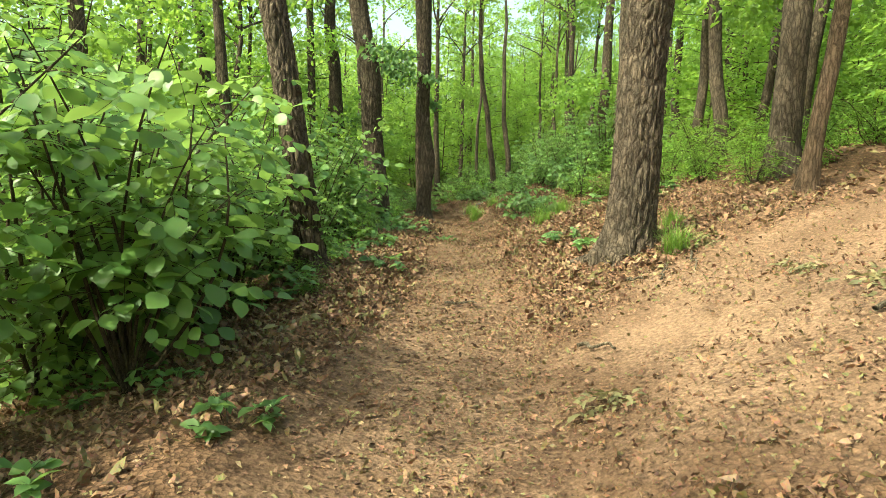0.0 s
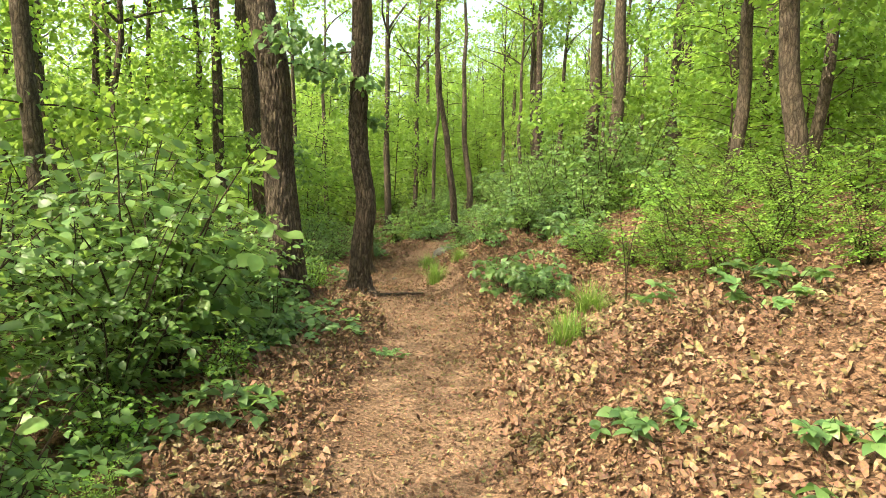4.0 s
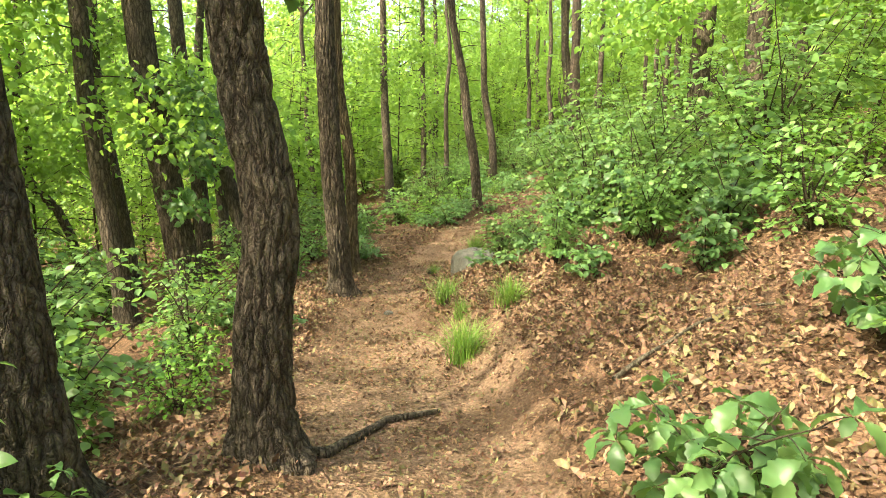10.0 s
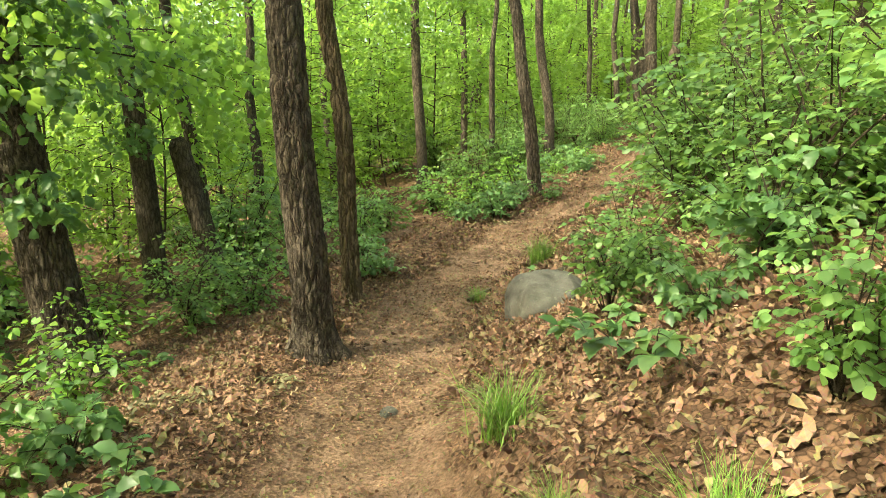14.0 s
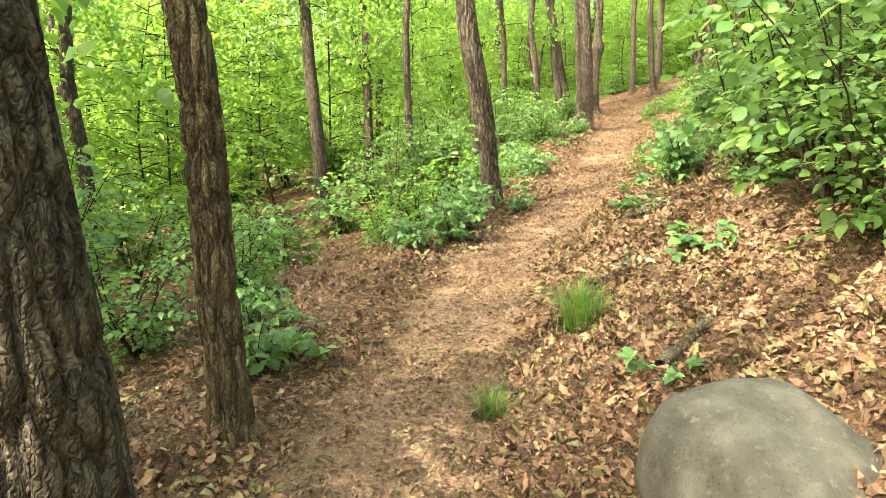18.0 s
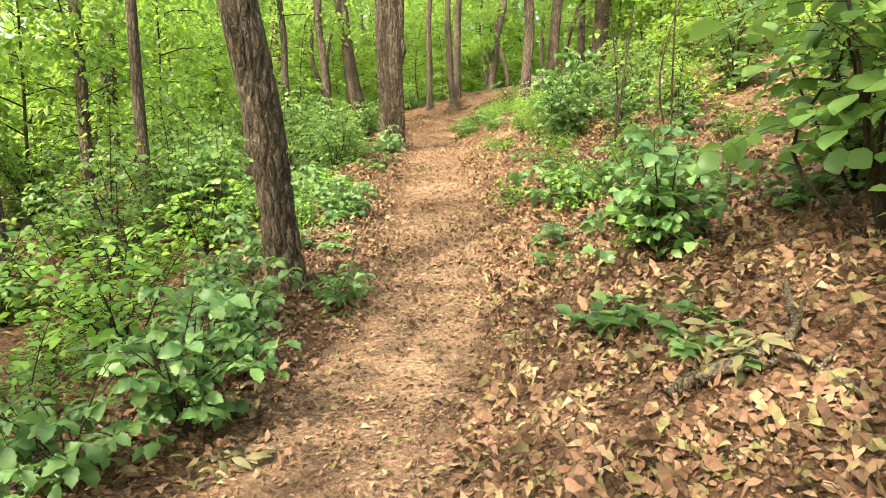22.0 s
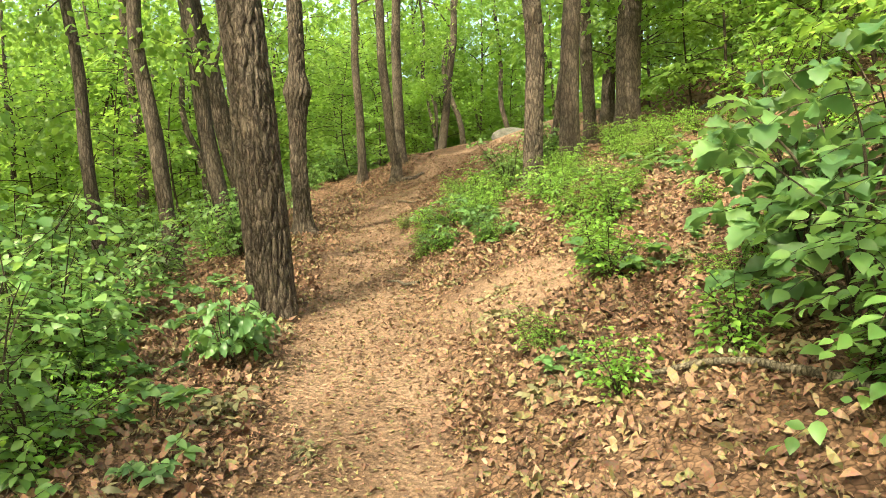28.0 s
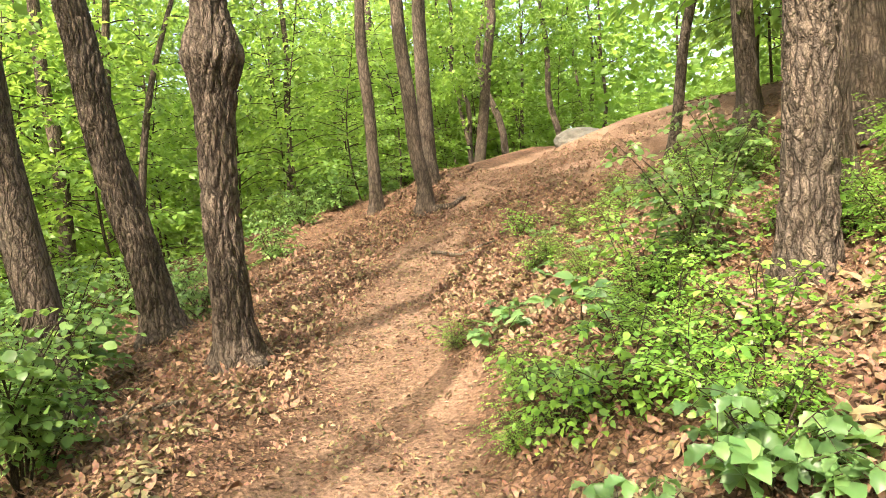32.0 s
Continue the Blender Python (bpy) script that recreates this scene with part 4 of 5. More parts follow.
plant("bright", 3.2, 11.9, 0.7)
plant("bright", 3.7, 12.9, 0.9)
plant("hazel", 4.3, 14.1, 1.1)
plant("ferny", 5.1, 13.3, 1.2)
plant("bright", 4.1, 10.9, 0.6)
plant("bright", 5.8, 12.9, 0.8)
plant("bright", 3.0, 9.9, 0.7)
plant("ferny", 4.4, 12.9, 1.1)
plant("bright", 3.5, 10.2, 0.6)
plant("bright", 5.4, 11.4, 1.2)
plant("sprout", 1.60, 10.8, 0.9)
plant("sprout", 1.80, 11.3, 0.95)
plant("whip", 2.05, 9.45, 0.6)
plant("herb", 2.15, 9.07, 1.3)
plant("herb", 1.95, 6.7, 1.2)
plant("bright", 2.75, 11.3, 0.7)
plant("sprout", 2.6, 12.8, 1.0)
plant("oakbush", 2.35, 15.6, 0.75)
plant("oakbush", 2.9, 15.0, 0.7)
plant("arch", 2.4, 15.25, 0.42, 40)
plant("oakbush", 2.3, 17.4, 0.8)
plant("oakbush", 2.5, 14.5, 0.55)
plant("oakbush", 3.3, 15.9, 0.95)
plant("hazel", 3.2, 14.4, 0.9)
plant("hazel", 1.95, 18.6, 0.8)
plant("sprout", 1.85, 15.15, 0.65)
plant("arch", 1.75, 15.75, 0.34, 70)
plant("bright", 4.6, 16.0, 1.2)
plant("hazel", 3.7, 17.6, 1.0)
plant("hazel", 3.0, 20.4, 1.2)
plant("oakbush", 3.4, 18.8, 0.95)
plant("hazel", 4.3, 19.3, 1.2)
plant("sprout", 1.75, 16.9, 0.7)
plant("arch", 1.5, 17.55, 0.36, 30)
plant("herb", 1.4, 16.5, 1.7)
plant("herb", 1.4, 17.2, 1.5)
plant("sprout", 1.98, 18.3, 0.8)
plant("great", 2.75, 16.4, 0.62)
plant("great", 3.3, 17.1, 0.85)
plant("great", 2.8, 18.1, 0.85)
plant("great", 4.1, 16.6, 0.95)
plant("great", 3.7, 18.7, 0.95)
plant("great", 3.3, 20.0, 0.8)
plant("great", 5.2, 17.6, 1.0)
plant("ferny", 3.3, 9.6, 1.0)
plant("ferny", 4.0, 10.4, 1.2)
plant("ferny", 2.9, 10.6, 0.9)
plant("ferny", 4.6, 11.6, 1.4)
plant("ferny", 3.5, 11.6, 1.2)
plant("ferny", 5.4, 10.4, 1.3)
plant("ferny", 2.5, 11.9, 0.8)
plant("ferny", 5.8, 9.0, 1.0)
plant("ferny", 3.6, 7.6, 0.8)
plant("ferny", 4.6, 8.2, 1.0)
# left of the trail past the knee oak
plant("hazel", -1.75, 16.7, 1.0)
plant("sprout", -1.35, 17.0, 0.9)
plant("bright", -2.0, 18.2, 1.0)
plant("hazel", -2.0, 21.2, 1.1)
plant("hazel", -1.9, 20.0, 0.9)
plant("hazel", -1.45, 20.4, 0.8)
plant("hazel", -1.3, 22.2, 0.9)
plant("great", -2.3, 23.4, 0.83)
plant("sprout", -0.35, 21.2, 0.8)
plant("herb", -0.17, 21.4, 1.5)
plant("sprout", -0.45, 22.0, 0.8)
plant("hazel", -0.75, 23.4, 1.0)
plant("bright", -0.9, 24.6, 1.2)
# round the fork
plant("grass", 1.62, 21.25, 0.9)
plant("grass", 0.87, 20.6, 0.6)
plant("herb", 1.53, 20.0, 1.0)
plant("herb", 2.45, 21.3, 1.5)
plant("herb", 2.5, 21.6, 1.2)
plant("hazel", 3.45, 22.2, 0.9)
plant("hazel", 4.4, 23.3, 1.0)
plant("arch", 3.15, 21.1, 0.95, 150)
plant("arch", 3.85, 22.85, 1.0, 40)
plant("great", 3.7, 21.2, 0.7)
plant("great", 4.6, 22.4, 0.9)
plant("oakbush", 1.28, 23.97, 0.66)
plant("oakbush", 1.55, 24.45, 0.5)
plant("sprout", 0.85, 23.75, 0.8)
plant("bright", 1.1, 25.2, 1.1)
plant("sprout", 1.85, 26.1, 0.7)
plant("sprout", 1.75, 25.05, 0.75)
plant("sprout", 2.3, 25.15, 0.6)
plant("herb", 1.3, 24.7, 1.4)
plant("herb", 1.55, 25.5, 1.5)
plant("bright", 0.9, 27.5, 1.4)
plant("great", 1.2, 29.0, 0.77)
plant("bright", 2.0, 28.3, 1.2)
plant("hazel", 0.2, 28.8, 1.2)
# the middle climb
plant("oakbush", 3.62, 23.85, 0.75)
plant("oakbush", 3.95, 24.4, 0.7)
plant("sprout", 4.6, 24.7, 0.8)
plant("herb", 3.9, 25.0, 1.6)
plant("bright", 4.75, 26.9, 0.5)
plant("bright", 4.6, 25.7, 0.6)
plant("sprout", 4.75, 26.15, 1.0)
plant("bright", 5.6, 27.3, 0.5)
plant("sprout", 2.95, 29.4, 1.0)
plant("sprout", 3.55, 29.35, 0.8)
plant("sprout", 3.3, 27.75, 0.75)
plant("sprout", 2.75, 28.05, 1.0)
plant("sprout", 3.45, 31.0, 0.9)
plant("oakbush", 2.6, 29.0, 0.6)
plant("oakbush", 6.75, 28.6, 0.7)
plant("oakbush", 6.95, 27.8, 0.7)
plant("hazel", 7.5, 27.5, 0.75)
plant("oakbush", 6.75, 26.6, 0.5)
plant("hazel", 6.85, 28.9, 0.95)
plant("hazel", 7.9, 28.7, 1.2)
plant("great", 8.6, 27.4, 0.77)
plant("whip", 5.93, 26.75, 1.3)
plant("whip", 5.9, 25.95, 1.15)
plant("bright", 6.0, 26.6, 0.5)
plant("bright", 7.4, 27.2, 1.0)
plant("bright", 8.2, 25.9, 1.4)
plant("hazel", 1.9, 29.4, 1.2)
plant("bright", 2.7, 27.3, 0.5)
plant("sprout", 3.3, 28.2, 1.0)
plant("bright", 2.6, 28.8, 0.55)
plant("bright", 3.9, 29.5, 0.4)
plant("hazel", 3.6, 30.0, 0.45)
plant("hazel", 4.4, 31.2, 0.9)
plant("dry", 4.75, 30.6, 1.1)
plant("dry", 5.0, 31.3, 1.0)
plant("hazel", 4.2, 33.0, 1.2)
plant("bright", 4.9, 34.6, 1.2)
plant("sprout", 2.2, 26.6, 0.9)
plant("herb", 2.9, 27.4, 1.6)
plant("bright", 3.0, 32.4, 1.3)
# the last climb
plant("oakbush", 7.30, 29.30, 1.2)
plant("oakbush", 8.05, 29.9, 1.15)
plant("hazel", 8.3, 29.3, 1.0)
plant("sprout", 5.6, 31.95, 0.75, high=1.4)
plant("sprout", 5.75, 32.25, 0.6)
plant("arch", 4.75, 32.1, 0.6, 10)
plant("arch", 6.9, 36.1, 0.5, 90)
plant("arch", 7.15, 38.0, 0.6, 30)
plant("arch", 4.6, 33.9, 0.8, 100)
plant("bright", 8.9, 33.9, 0.5)
plant("bright", 8.8, 34.7, 0.6)
plant("bright", 9.1, 33.1, 0.6)
plant("bright", 7.7, 30.9, 0.6)
plant("hazel", 5.3, 34.3, 1.0)
plant("hazel", 5.9, 35.6, 0.9)
plant("bright", 8.95, 34.45, 0.6)
plant("bright", 8.3, 33.75, 0.45)
plant("hazel", 10.3, 35.2, 0.8)
plant("bright", 9.5, 33.6, 0.55)
plant("bright", 8.6, 32.1, 0.6)
plant("bright", 8.45, 31.6, 0.6)
plant("sprout", 8.72, 33.75, 0.7)
plant("sprout", 8.36, 33.9, 0.6)
plant("sprout", 8.5, 33.3, 0.55)
plant("bright", 10.0, 35.3, 0.7)
plant("bright", 10.6, 34.5, 0.6)
plant("hazel", 7.0, 36.4, 0.7)
plant("bright", 11.6, 38.5, 0.5)
plant("herb", 9.4, 35.9, 1.4)
plant("herb", 9.0, 34.7, 1.5)
plant("bright", 9.4, 34.2, 0.6)
plant("bright", 11.4, 36.0, 0.55)
plant("hazel", 12.2, 36.4, 0.8)
plant("hazel", 7.0, 37.9, 0.9)
plant("bright", 6.9, 36.9, 0.8)
plant("bright", 12.3, 35.0, 0.7)


plant("arch", 2.2, 29.3, 0.7)
plant("arch", 2.3, 30.6, 0.7)
plant("great", 2.3, 31.6, 0.8)
plant("great", 3.9, 34.3, 0.8)
plant("hazel", 5.0, 33.2, 0.8)
plant("hazel", 4.3, 31.9, 0.8)
# feathery greens on the last bank
for x, y, size in ((8.5, 33.2, 0.6), (8.9, 33.9, 0.7), (9.3, 34.5, 0.8), (9.0, 35.2, 0.7), (9.7, 35.1, 0.8), (9.8, 33.6, 0.8), (10.5, 34.2, 0.9), (11.0, 35.6, 0.9), (10.2, 36.0, 0.7),
                   (8.1, 31.4, 0.6), (8.8, 31.9, 0.7), (9.4, 32.6, 0.8), (7.6, 30.0, 0.6), (11.8, 34.6, 1.0), (12.4, 36.4, 0.9), (10.7, 37.0, 0.6), (11.4, 37.4, 0.6), (7.0, 29.0, 0.6),
                   (6.4, 28.3, 0.6), (6.9, 30.7, 0.5), (10.2, 32.6, 0.9), (11.0, 33.2, 1.0), (9.2, 31.0, 0.8), (12.6, 38.0, 0.6), (13.5, 37.4, 0.8), (8.2, 34.0, 0.45), (8.7, 34.9, 0.5), (9.3, 36.3, 0.5)):
    plant("ferny", x, y, size * 0.72)


# withered sedge heaps
for x, y, size in ((1.35, 8.6, 1.0), (2.1, 9.2, 1.1), (-1.2, 17.5, 1.2), (-0.30, 21.4, 1.2), (1.35, 23.75, 1.2), (5.3, 31.4, 1.2), (7.2, 35.5, 1.2), (7.5, 36.0, 1.0), (8.45, 34.3, 0.9), (6.9, 30.4, 1.0),
                   (-0.65, 15.2, 0.9), (4.6, 27.6, 0.9), (3.6, 24.6, 0.8), (-0.8, 4.2, 1.2), (-0.9, 5.4, 1.1), (9.3, 34.9, 1.0), (2.9, 8.3, 1.0), (5.6, 30.9, 0.9), (8.0, 36.6, 1.0), (1.75, 22.1, 0.8)):
    plant("dry", x, y, size)


# understorey away from the trail
def scatter(kind, count, lo, hi, near_d, far_d, smin, smax, side=0, high=None):
    global rng
    rng = np.random.default_rng(int(500 + lo[0] * 7 + lo[1] * 3 + hi[1] + 1000 * len(kind)) % 9999)
    made = 0
    while made < count:
        x, y = rng.uniform(lo[0], hi[0]), rng.uniform(lo[1], hi[1])
        d = float(along(TRAIL, np.array([x]), np.array([y]))[0][0])
        if not near_d < abs(d) < far_d or d * side < 0 or any((x - a) ** 2 + (y - b) ** 2 < 0.3 for a, b in TREES) or (x < -4 and y < 8.5) or (kind == "sapling" and -7.2 < x < -3.0 and 10.5 < y < 23):
            continue
        if kind == "herb" and bareness(np.array([x]), np.array([y]))[0] > 0.3:
            continue
        plant(kind, x, y, rng.uniform(smin, smax), high=high)
        made += 1


scatter("sapling", 50, (-20, 6), (3, 58), 4.4, 22, 0.8, 1.5, -1)
scatter("sapling", 50, (3, 6), (28, 40), 5.5, 20, 0.7, 1.3, 1)
scatter("sapling", 36, (0, 44), (26, 64), 3.0, 18, 0.8, 1.4, -1)
scatter("sapling", 20, (15, 41), (34, 60), 2.5, 16, 0.8, 1.4)
scatter("sapling", 28, (-16, 12), (3, 58), 6, 16, 1.1, 1.5, -1, 1.5)
scatter("sapling", 20, (6, 6), (24, 40), 7, 16, 1.0, 1.4, 1, 1.5)
scatter("sapling", 24, (2, 43), (26, 60), 4, 16, 1.0, 1.5, -1, 1.5)
scatter("sapling", 12, (14, 36), (34, 50), 4, 16, 1.0, 1.5, 1, 1.4)
scatter("sapling", 10, (-16, 9), (4, 56), 6, 13, 1.2, 1.5, -1)
scatter("sapling", 18, (4, 9), (26, 44), 5.5, 14, 1.2, 1.6, 1)
scatter("sapling", 10, (4, 43), (26, 62), 4.5, 14, 1.2, 1.5)
scatter("herb", 24, (0.5, 23), (8, 35), 0.8, 2.4, 1.0, 1.6, -1)
scatter("herb", 14, (2.5, 22), (9, 35), 0.8, 2.4, 0.9, 1.4, 1)
scatter("hazel", 16, (4, 38), (14, 48), 1.6, 6, 0.7, 1.1, -1)
scatter("hazel", 26, (-14, 8), (3, 48), 2.6, 12, 0.9, 1.4, -1)
scatter("great", 14, (-14, 8), (6, 52), 3.2, 12, 0.7, 1.1, -1)
scatter("bright", 14, (-9, 9), (0, 26), 2.6, 8, 1.2, 1.8, -1)
scatter("bright", 12, (3, 8), (16, 15), 3.6, 10, 0.5, 0.9, 1)
scatter("bright", 22, (3, 15), (16, 34), 3.6, 10, 0.9, 1.5, 1)
scatter("herb", 44, (-4, 1), (12, 40), 0.9, 2.6, 0.8, 1.6)
scatter("bright", 42, (7.6, 30.5), (13.5, 38), 1.1, 5.0, 0.28, 0.58, 1)
scatter("herb", 22, (7.4, 30), (12, 37), 0.8, 4, 1.0, 1.8, 1)
scatter("bright", 14, (3.6, 23.5), (8, 30), 1.0, 4.0, 0.35, 0.6, 1)
scatter("sprout", 8, (0.5, 25), (6, 33), 1.0, 2.4, 0.5, 0.9, -1)
scatter("bright", 12, (0.5, 24.5), (6, 33), 1.2, 3.0, 0.45, 0.8, -1)
scatter("dry", 34, (0, 3), (10, 38), 0.6, 2.3, 0.7, 1.3, 1)
scatter("dry", 16, (-1.5, 3), (8, 38), 0.7, 1.6, 0.7, 1.3, -1)
scatter("herb", 20, (-2.5, 5), (0, 12), 0.8, 2.0, 1.0, 1.7, -1)


# ---- far woods that close the view ----
def far_woods():
    n = 310000
    a, r = rng.uniform(0, 2 * np.pi, n), rng.uniform(24, 60, n)
    x, y = 3 + r * np.cos(a), 24 + r * 1.15 * np.sin(a)
    z0 = surface(x, y)
    clump = value_noise(x * 0.22, y * 0.22, 4)
    z = z0 + rng.uniform(0, 1, n) ** 0.8 * (6 + 9 * clump)
    keep = (value_noise(x * 0.5, y * 0.5, z * 0.5) > 0.28) & ((y > 2) | (rng.uniform(0, 1, n) < 0.3)) & (np.hypot(x - 7.5, y - 33) > 23)
    p = np.stack([x, y, z], -1)[keep]
    k = len(p)
    v, f = leaf_cloud(p, rand_ways(k, -0.2, 0.4), rand_ups(k, 0.7), (0.0085 + 0.00013 * (np.hypot(p[:, 0] - 3, p[:, 1] - 24) - 25)) * np.hypot(p[:, 0] - 3, p[:, 1] - 24) * rng.uniform(0.6, 1.4, k), 1.0, SMALL)
    tagged(new("far_woods", raw_mesh("far_woods", v, f, M_CANOPY)), "bright green leaves of the distant wood", "woods", kind="stuff")


far_woods()


# ---- boulder, stones, sticks ----
def boulder(x, y, size, sink, turn, label, name="boulder"):
    bm = bmesh.new()
    bmesh.ops.create_icosphere(bm, subdivisions=5, radius=1)
    seed = x * 3.7 + y
    for v in bm.verts:
        n = Vector(v.co)
        n.x = math.copysign(abs(n.x) ** 0.8, n.x)
        n.y = math.copysign(abs(n.y) ** 0.8, n.y)
        k = 1 + 0.20 * noise.noise(v.co * 1.1 + Vector((seed, 0, 0))) + 0.09 * noise.noise(v.co * 2.6 + Vector((0, seed, 0))) + 0.03 * noise.noise(v.co * 6) + 0.015 * noise.noise(v.co * 14)
        # a weathered crease runs down the front
        k -= 0.10 * math.exp(-((n.x + 0.22 - 0.25 * n.z) / 0.10) ** 2) * max(0.0, -n.y) * max(0.0, 0.75 - n.z)
        v.co = n * k
    me = bpy.data.meshes.new(name)
    bm.to_mesh(me)
    bm.free()
    me.shade_smooth()
    me.materials.append(M_STONE)
    ob = new(name, me)
    ob.matrix_basis = pose(x, y, float(surface(x, y)) - sink, 0, 0, turn) @ Matrix.Diagonal((*size, 1))
    return tagged(ob, label, "rock")


boulder(1.40, 19.13, (0.365, 0.36, 0.40), 0.14, 8, "rounded grey granite boulder half sunk in dry leaves")
boulder(0.21, 17.66, (0.06, 0.05, 0.03), 0.0, 40, "small stone lying in the trail", "stone")
boulder(16.8, 43.0, (0.75, 0.5, 0.32), 0.05, 30, "flat grey rock on the hill top")
boulder(15.6, 35.6, (0.36, 0.28, 0.2), 0.05, 60, "grey rock on the bank")


def stick(points, r, label, forks=()):
    t = thing("stick", points[0][0], points[0][1], label, "stick", "fallen sticks")
    o = t.matrix_basis.translation
    u = np.linspace(0, 1, 14)
    xs, ys = (np.interp(u, np.linspace(0, 1, len(points)), [p[n] for p in points]) for n in (0, 1))
    wob = 0.02 * np.sin(u * 11)
    line = np.stack([xs + wob - o.x, ys + wob - o.y, surface(xs + wob, ys + wob) + r * 0.9 + 0.02 - o.z], -1)
    v, q = tube(line, r * (1.1 - 0.6 * u), 9, bark_relief(points[0][0], r * 0.12))
    child("branch", raw_mesh("branch", v, q, M_DEADWOOD), t)
    for k, dx, dy, dz in forks:
        b = line[k]
        w = np.linspace(0, 1, 6)[:, None]
        v, q = tube(b + w * [dx, dy, dz], r * 0.6 * (1.05 - 0.7 * w[:, 0]), 6)
        child("twig", raw_mesh("twig", v, q, M_DEADWOOD), t)
    return t


stick([(0.83, 12.57), (0.95, 12.35)], 0.012, "short dry stick lying on the trail")
stick([(1.53, 13.39), (2.04, 13.6), (2.45, 13.4)], 0.013, "dry branch lying on fallen leaves", ((6, 0.25, 0.05, 0.08),))
stick([(0.78, 20.55), (1.05, 20.95)], 0.022, "grey stick lying on the trail")
stick([(1.55, 20.1), (1.95, 20.35)], 0.03, "broken grey branch at the trail edge")
stick([(2.55, 22.75), (2.95, 22.6), (3.3, 22.9)], 0.02, "dry twig on fallen leaves", ((7, 0.2, 0.1, 0.1),))
stick([(6.9, 26.2), (6.6, 26.9), (6.35, 27.4)], 0.03, "bare grey branch propped in the bushes", ((6, -0.15, 0.1, 0.25),))
stick([(6.85, 29.0), (6.95, 29.5), (6.8, 29.9)], 0.02, "curved dry branch on fallen leaves")
stick([(4.9, 31.3), (4.65, 31.6)], 0.012, "thin pale twig standing in brush", ((8, -0.1, 0.1, 0.25),))
stick([(11.0, 39.5), (11.2, 39.1), (11.43, 38.75)], 0.02, "dry stick across the slope")
stick([(12.9, 38.3), (12.85, 37.6), (12.75, 36.95)], 0.05, "fallen grey log on the hill slope")
stick([(7.68, 36.58), (7.3, 36.95), (6.92, 37.5)], 0.013, "dry twigs beside the trail", ((5, 0.2, 0.1, 0.15), (9, -0.1, 0.2, 0.12)))
stick([(7.7, 33.3), (7.55, 33.6)], 0.018, "dry stick at the trail edge")
stick([(0.91, 3.91), (1.09, 3.68)], 0.012, "dry twig on the trodden soil")
stick([(2.0, 2.9), (2.6, 3.0)], 0.012, "dry twig on the trodden soil")
stick([(1.44, 4.86), (1.57, 4.81)], 0.009, "short dry twig on the trodden soil")
stick([(1.64, 4.67), (1.77, 4.96)], 0.008, "thin dry twig on the trodden soil", ((7, 0.08, 0.02, 0.02),))
stick([(1.96, 5.03), (1.93, 4.86), (1.90, 4.69)], 0.009, "thin bent twig beside a grass tuft", ((5, 0.07, -0.05, 0.01),))
stick([(0.12, 5.41), (0.41, 5.43)], 0.010, "dry twig lying across the trail")
stick([(2.64, 22.71), (2.86, 22.57), (2.77, 22.22)], 0.014, "crooked dry branch on fallen leaves", ((4, 0.1, 0.12, 0.05), (9, 0.14, 0.02, 0.04)))
stick([(6.21, 26.4), (6.05, 26.2), (5.9, 26.03)], 0.028, "bare grey branch lying on the bank")


def root(points, r, label):
    t = thing("tree_root", points[0][0], points[0][1], label, "root")
    o = t.matrix_basis.translation
    u = np.linspace(0, 1, 22)
    xs, ys = (np.interp(u, np.linspace(0, 1, len(points)), [p[n] for p in points]) for n in (0, 1))
    line = np.stack([xs - o.x, ys - o.y, surface(xs, ys) + r * 0.6 - o.z], -1)
    v, q = tube(line, r * (1.2 - 0.8 * u), 10, bark_relief(9, r * 0.15))
    child("root", raw_mesh("root", v, q, M_BARK), t)


root([(-0.2, 13.05), (0.02, 13.2), (0.3, 13.75), (0.62, 13.9)], 0.032, "bare oak root crossing the trail edge")
root([(1.52, 5.66), (1.36, 5.78), (1.26, 5.98)], 0.06, "grey knobbed root at the foot of the thick oak")
root([(12.4, 42.0), (12.75, 41.8), (13.1, 41.9)], 0.06, "bare root at the foot of a forked oak")


# ---- fallen leaves ----
def dry_leaf(lobes, curl, roll, seed):
    """A dry oak leaf: wavy edges, its tip curled up and its sides rolled."""
    u = np.linspace(0, 1, lobes + 2)[1:-1]
    half = 0.33 * np.sin(np.pi * u ** 1.15) ** 0.6 * np.where(np.arange(lobes) % 2 == 0, 1.0, 0.74)
    lift = curl * u ** 2
    rows = []
    for side in (1, -1):
        wave = 0.11 * np.sin(u * 15 + seed * 2 + side * 1.4)
        rows.append(np.stack([u + 0.03 * side, side * half * (1 - 0.3 * roll), lift + roll * half * (1.1 if side > 0 else 0.7) + wave], -1))
    v = np.concatenate([[(0, 0, 0.04)], rows[0], rows[1], [(1, 0.05 * np.sin(seed * 5), curl * 1.1)]])
    f = [(0, lobes + 1, 1), (lobes, 2 * lobes, 2 * lobes + 1)]
    for k in range(1, lobes):
        f += [(k, lobes + k, lobes + k + 1), (k, lobes + k + 1, k + 1)]
    return v, np.array(f)


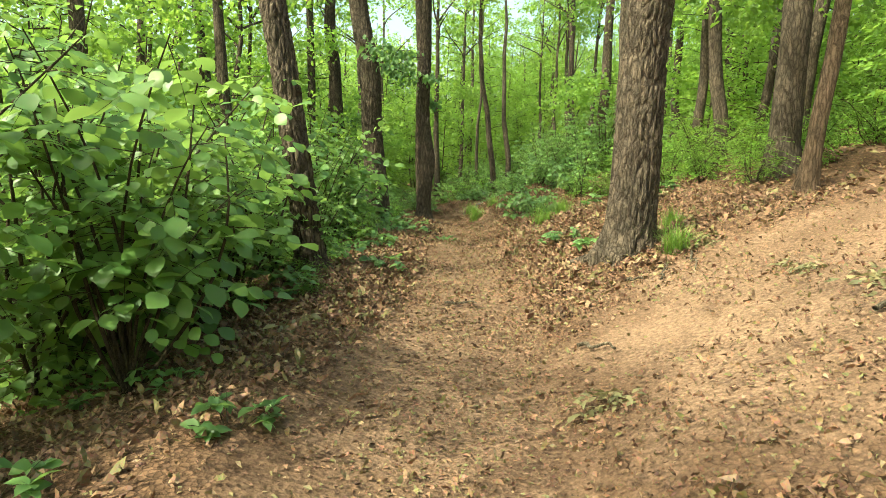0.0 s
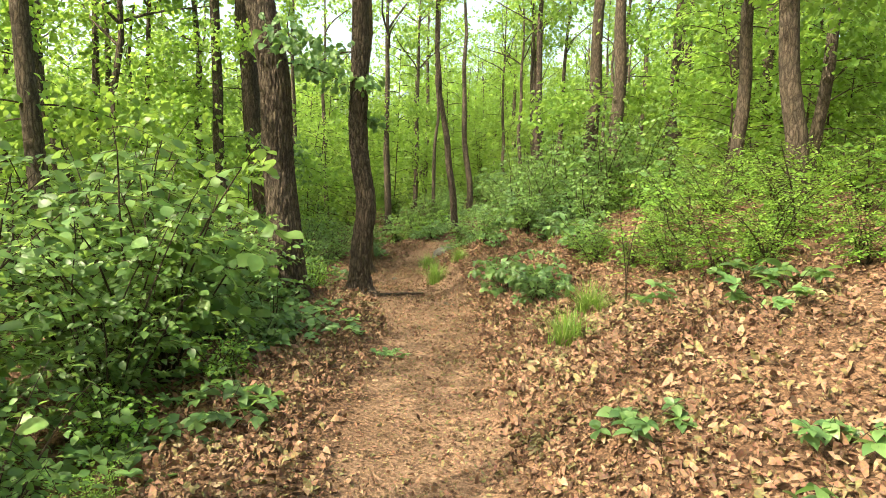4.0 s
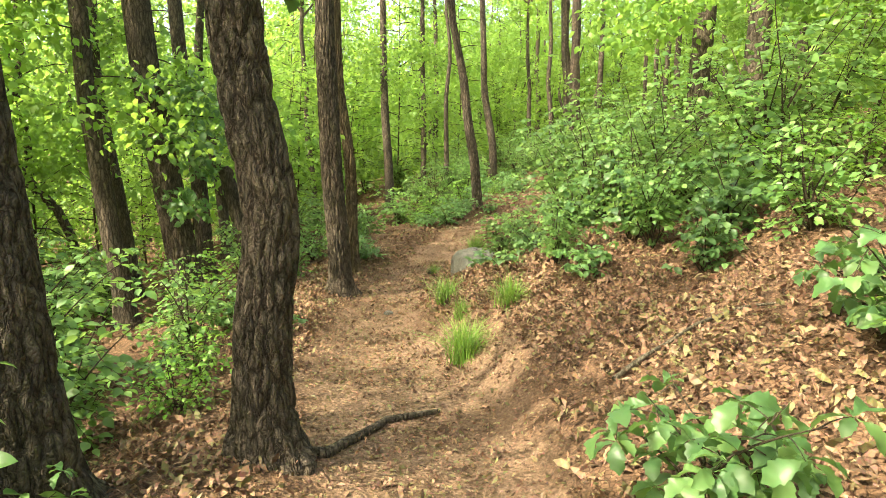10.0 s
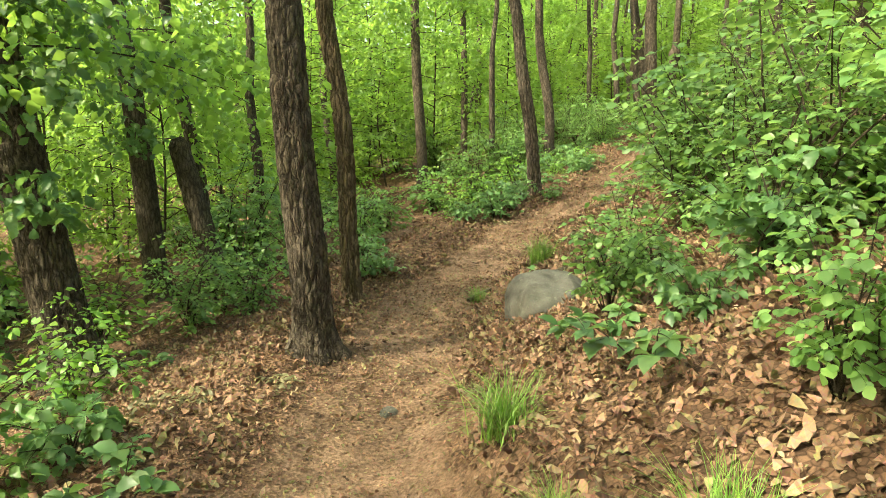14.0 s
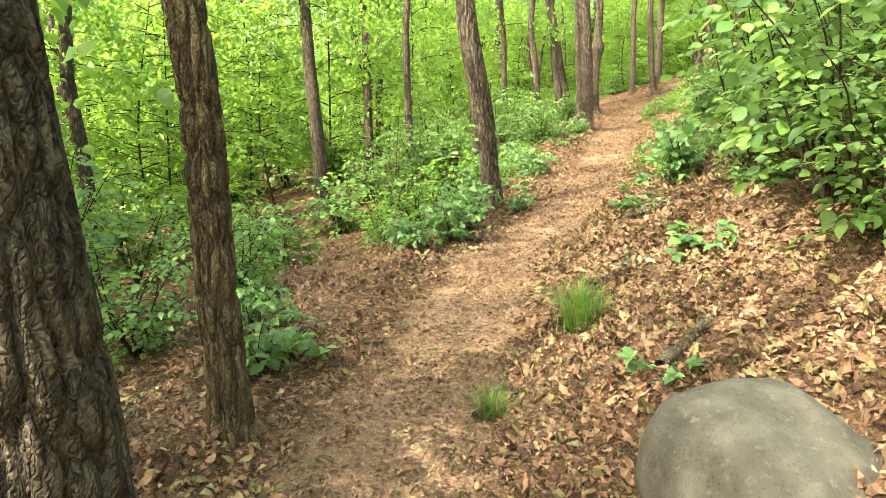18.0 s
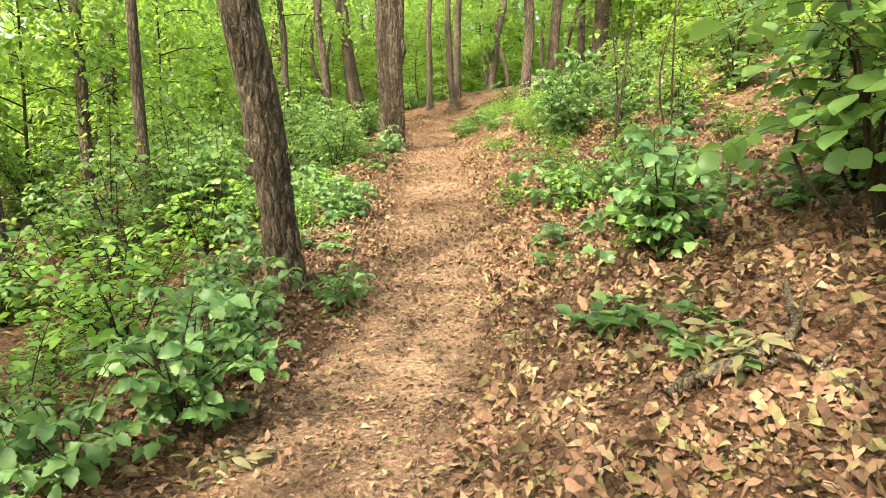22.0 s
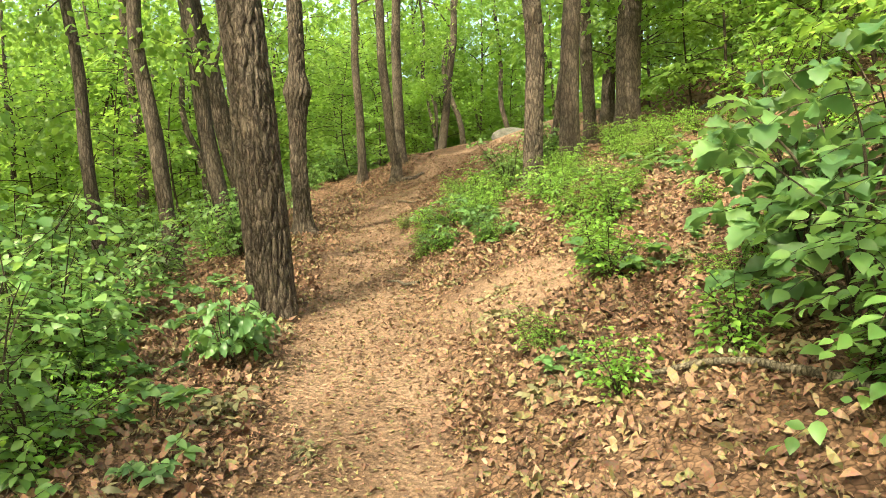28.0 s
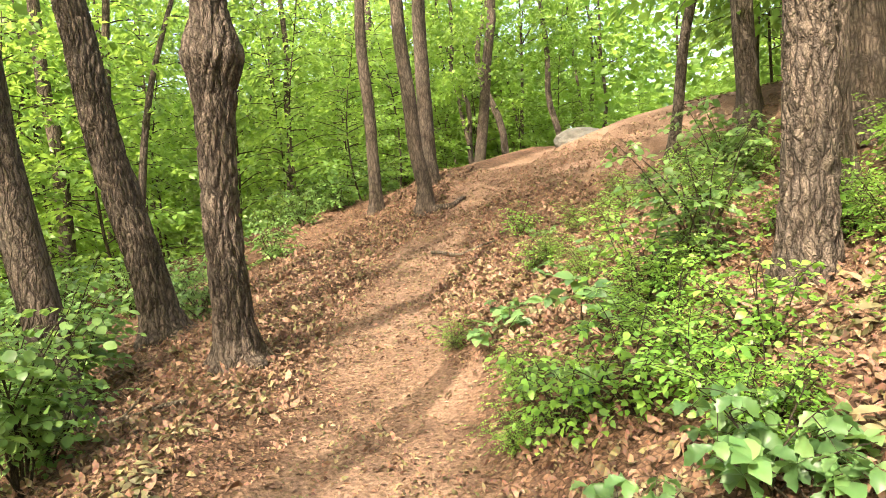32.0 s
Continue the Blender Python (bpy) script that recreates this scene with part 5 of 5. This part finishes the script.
def fallen_leaves():
    n = 330000
    s = rng.uniform(0, 1, n)
    seg = np.cumsum(np.r_[0, np.hypot(*np.diff(TRAIL[1:22, :2], axis=0).T)])
    x0, y0 = (np.interp(s * seg[-1], seg, TRAIL[1:22, c]) for c in (0, 1))
    pick = rng.uniform(0, 1, n)
    off = np.where(pick < 0.50, rng.normal(0.5, 1.6, n), np.where(pick < 0.78, rng.normal(1.3, 0.9, n), rng.normal(-1.2, 0.8, n)))
    hx, hy = np.interp(s * seg[-1] + 0.5, seg, TRAIL[1:22, 0]) - x0, np.interp(s * seg[-1] + 0.5, seg, TRAIL[1:22, 1]) - y0
    L = np.hypot(hx, hy) + 1e-6
    x, y = x0 + off * hy / L, y0 - off * hx / L
    bare = bareness(x, y)
    patchy = (value_noise(x * 1.7, y * 1.7, 31) - 0.5) * 0.9 * (bare > 0.15) + (value_noise(x * 0.8, y * 0.8, 37) > 0.62) * 0.25
    keep = rng.uniform(0, 1, n) > np.clip(bare * np.where(y > 27, 0.56, np.where(y > 16.5, 0.30, 0.50)) + patchy, 0, 0.95)
    x, y, bare = x[keep], y[keep], bare[keep]
    forms = [dry_leaf(3, 0.35, 0.7, 1), dry_leaf(2, 0.15, 1.3, 2), dry_leaf(3, 0.7, 0.35, 3), dry_leaf(2, -0.2, 1.0, 4), dry_leaf(2, 0.45, 1.6, 5)]
    kind = rng.integers(0, len(forms), len(x))
    vs, fs, count = [], [], 0
    for n, form in enumerate(forms):
        px, py, pb = x[kind == n], y[kind == n], bare[kind == n]
        k = len(px)
        p = np.stack([px, py, surface(px, py) + rng.uniform(0.002, 0.024, k)], -1)
        size = (0.020 + 0.060 * rng.uniform(0, 1, k) ** 2.0) * np.where(pb > 0.5, 0.62, 1)
        v, f = leaf_cloud(p, rand_ways(k, 0.05, 0.38), rand_ups(k, 0.85), size, 1.0, form)
        vs.append(v)
        fs.append(f + count)
        count += len(v)
    # crumbs of leaf and bark trodden into the trail
    k = 70000
    s = rng.uniform(0, 1, k) * seg[-1]
    px, py = np.interp(s, seg, TRAIL[1:22, 0]) + rng.normal(0, 0.48, k), np.interp(s, seg, TRAIL[1:22, 1]) + rng.normal(0, 0.3, k)
    p = np.stack([px, py, surface(px, py) + 0.003], -1)
    v, f = leaf_cloud(p, rand_ways(k, 0.02, 0.2), rand_ups(k, 0.4), 0.010 + 0.034 * rng.uniform(0, 1, k) ** 1.6, 0.7, SMALL)
    vs.append(v)
    fs.append(f + count)
    count += len(v)
    # thinner cover out into the wood
    k = 60000
    px, py = rng.uniform(-12, 22, k), rng.uniform(-3, 48, k)
    p = np.stack([px, py, surface(px, py) + 0.012], -1)[np.abs(along(TRAIL, px, py)[0]) > 3.0]
    k = len(p)
    v, f = leaf_cloud(p, rand_ways(k, 0.05, 0.25), rand_ups(k, 0.5), rng.uniform(0.06, 0.13, k), 0.7, SMALL)
    vs.append(v)
    fs.append(f + count)
    tagged(new("fallen_leaves", raw_mesh("fallen_leaves", np.concatenate(vs), np.concatenate(fs), M_LITTER, False)), "dry tan and brown oak leaves covering the forest floor", "leaves", kind="stuff")


fallen_leaves()
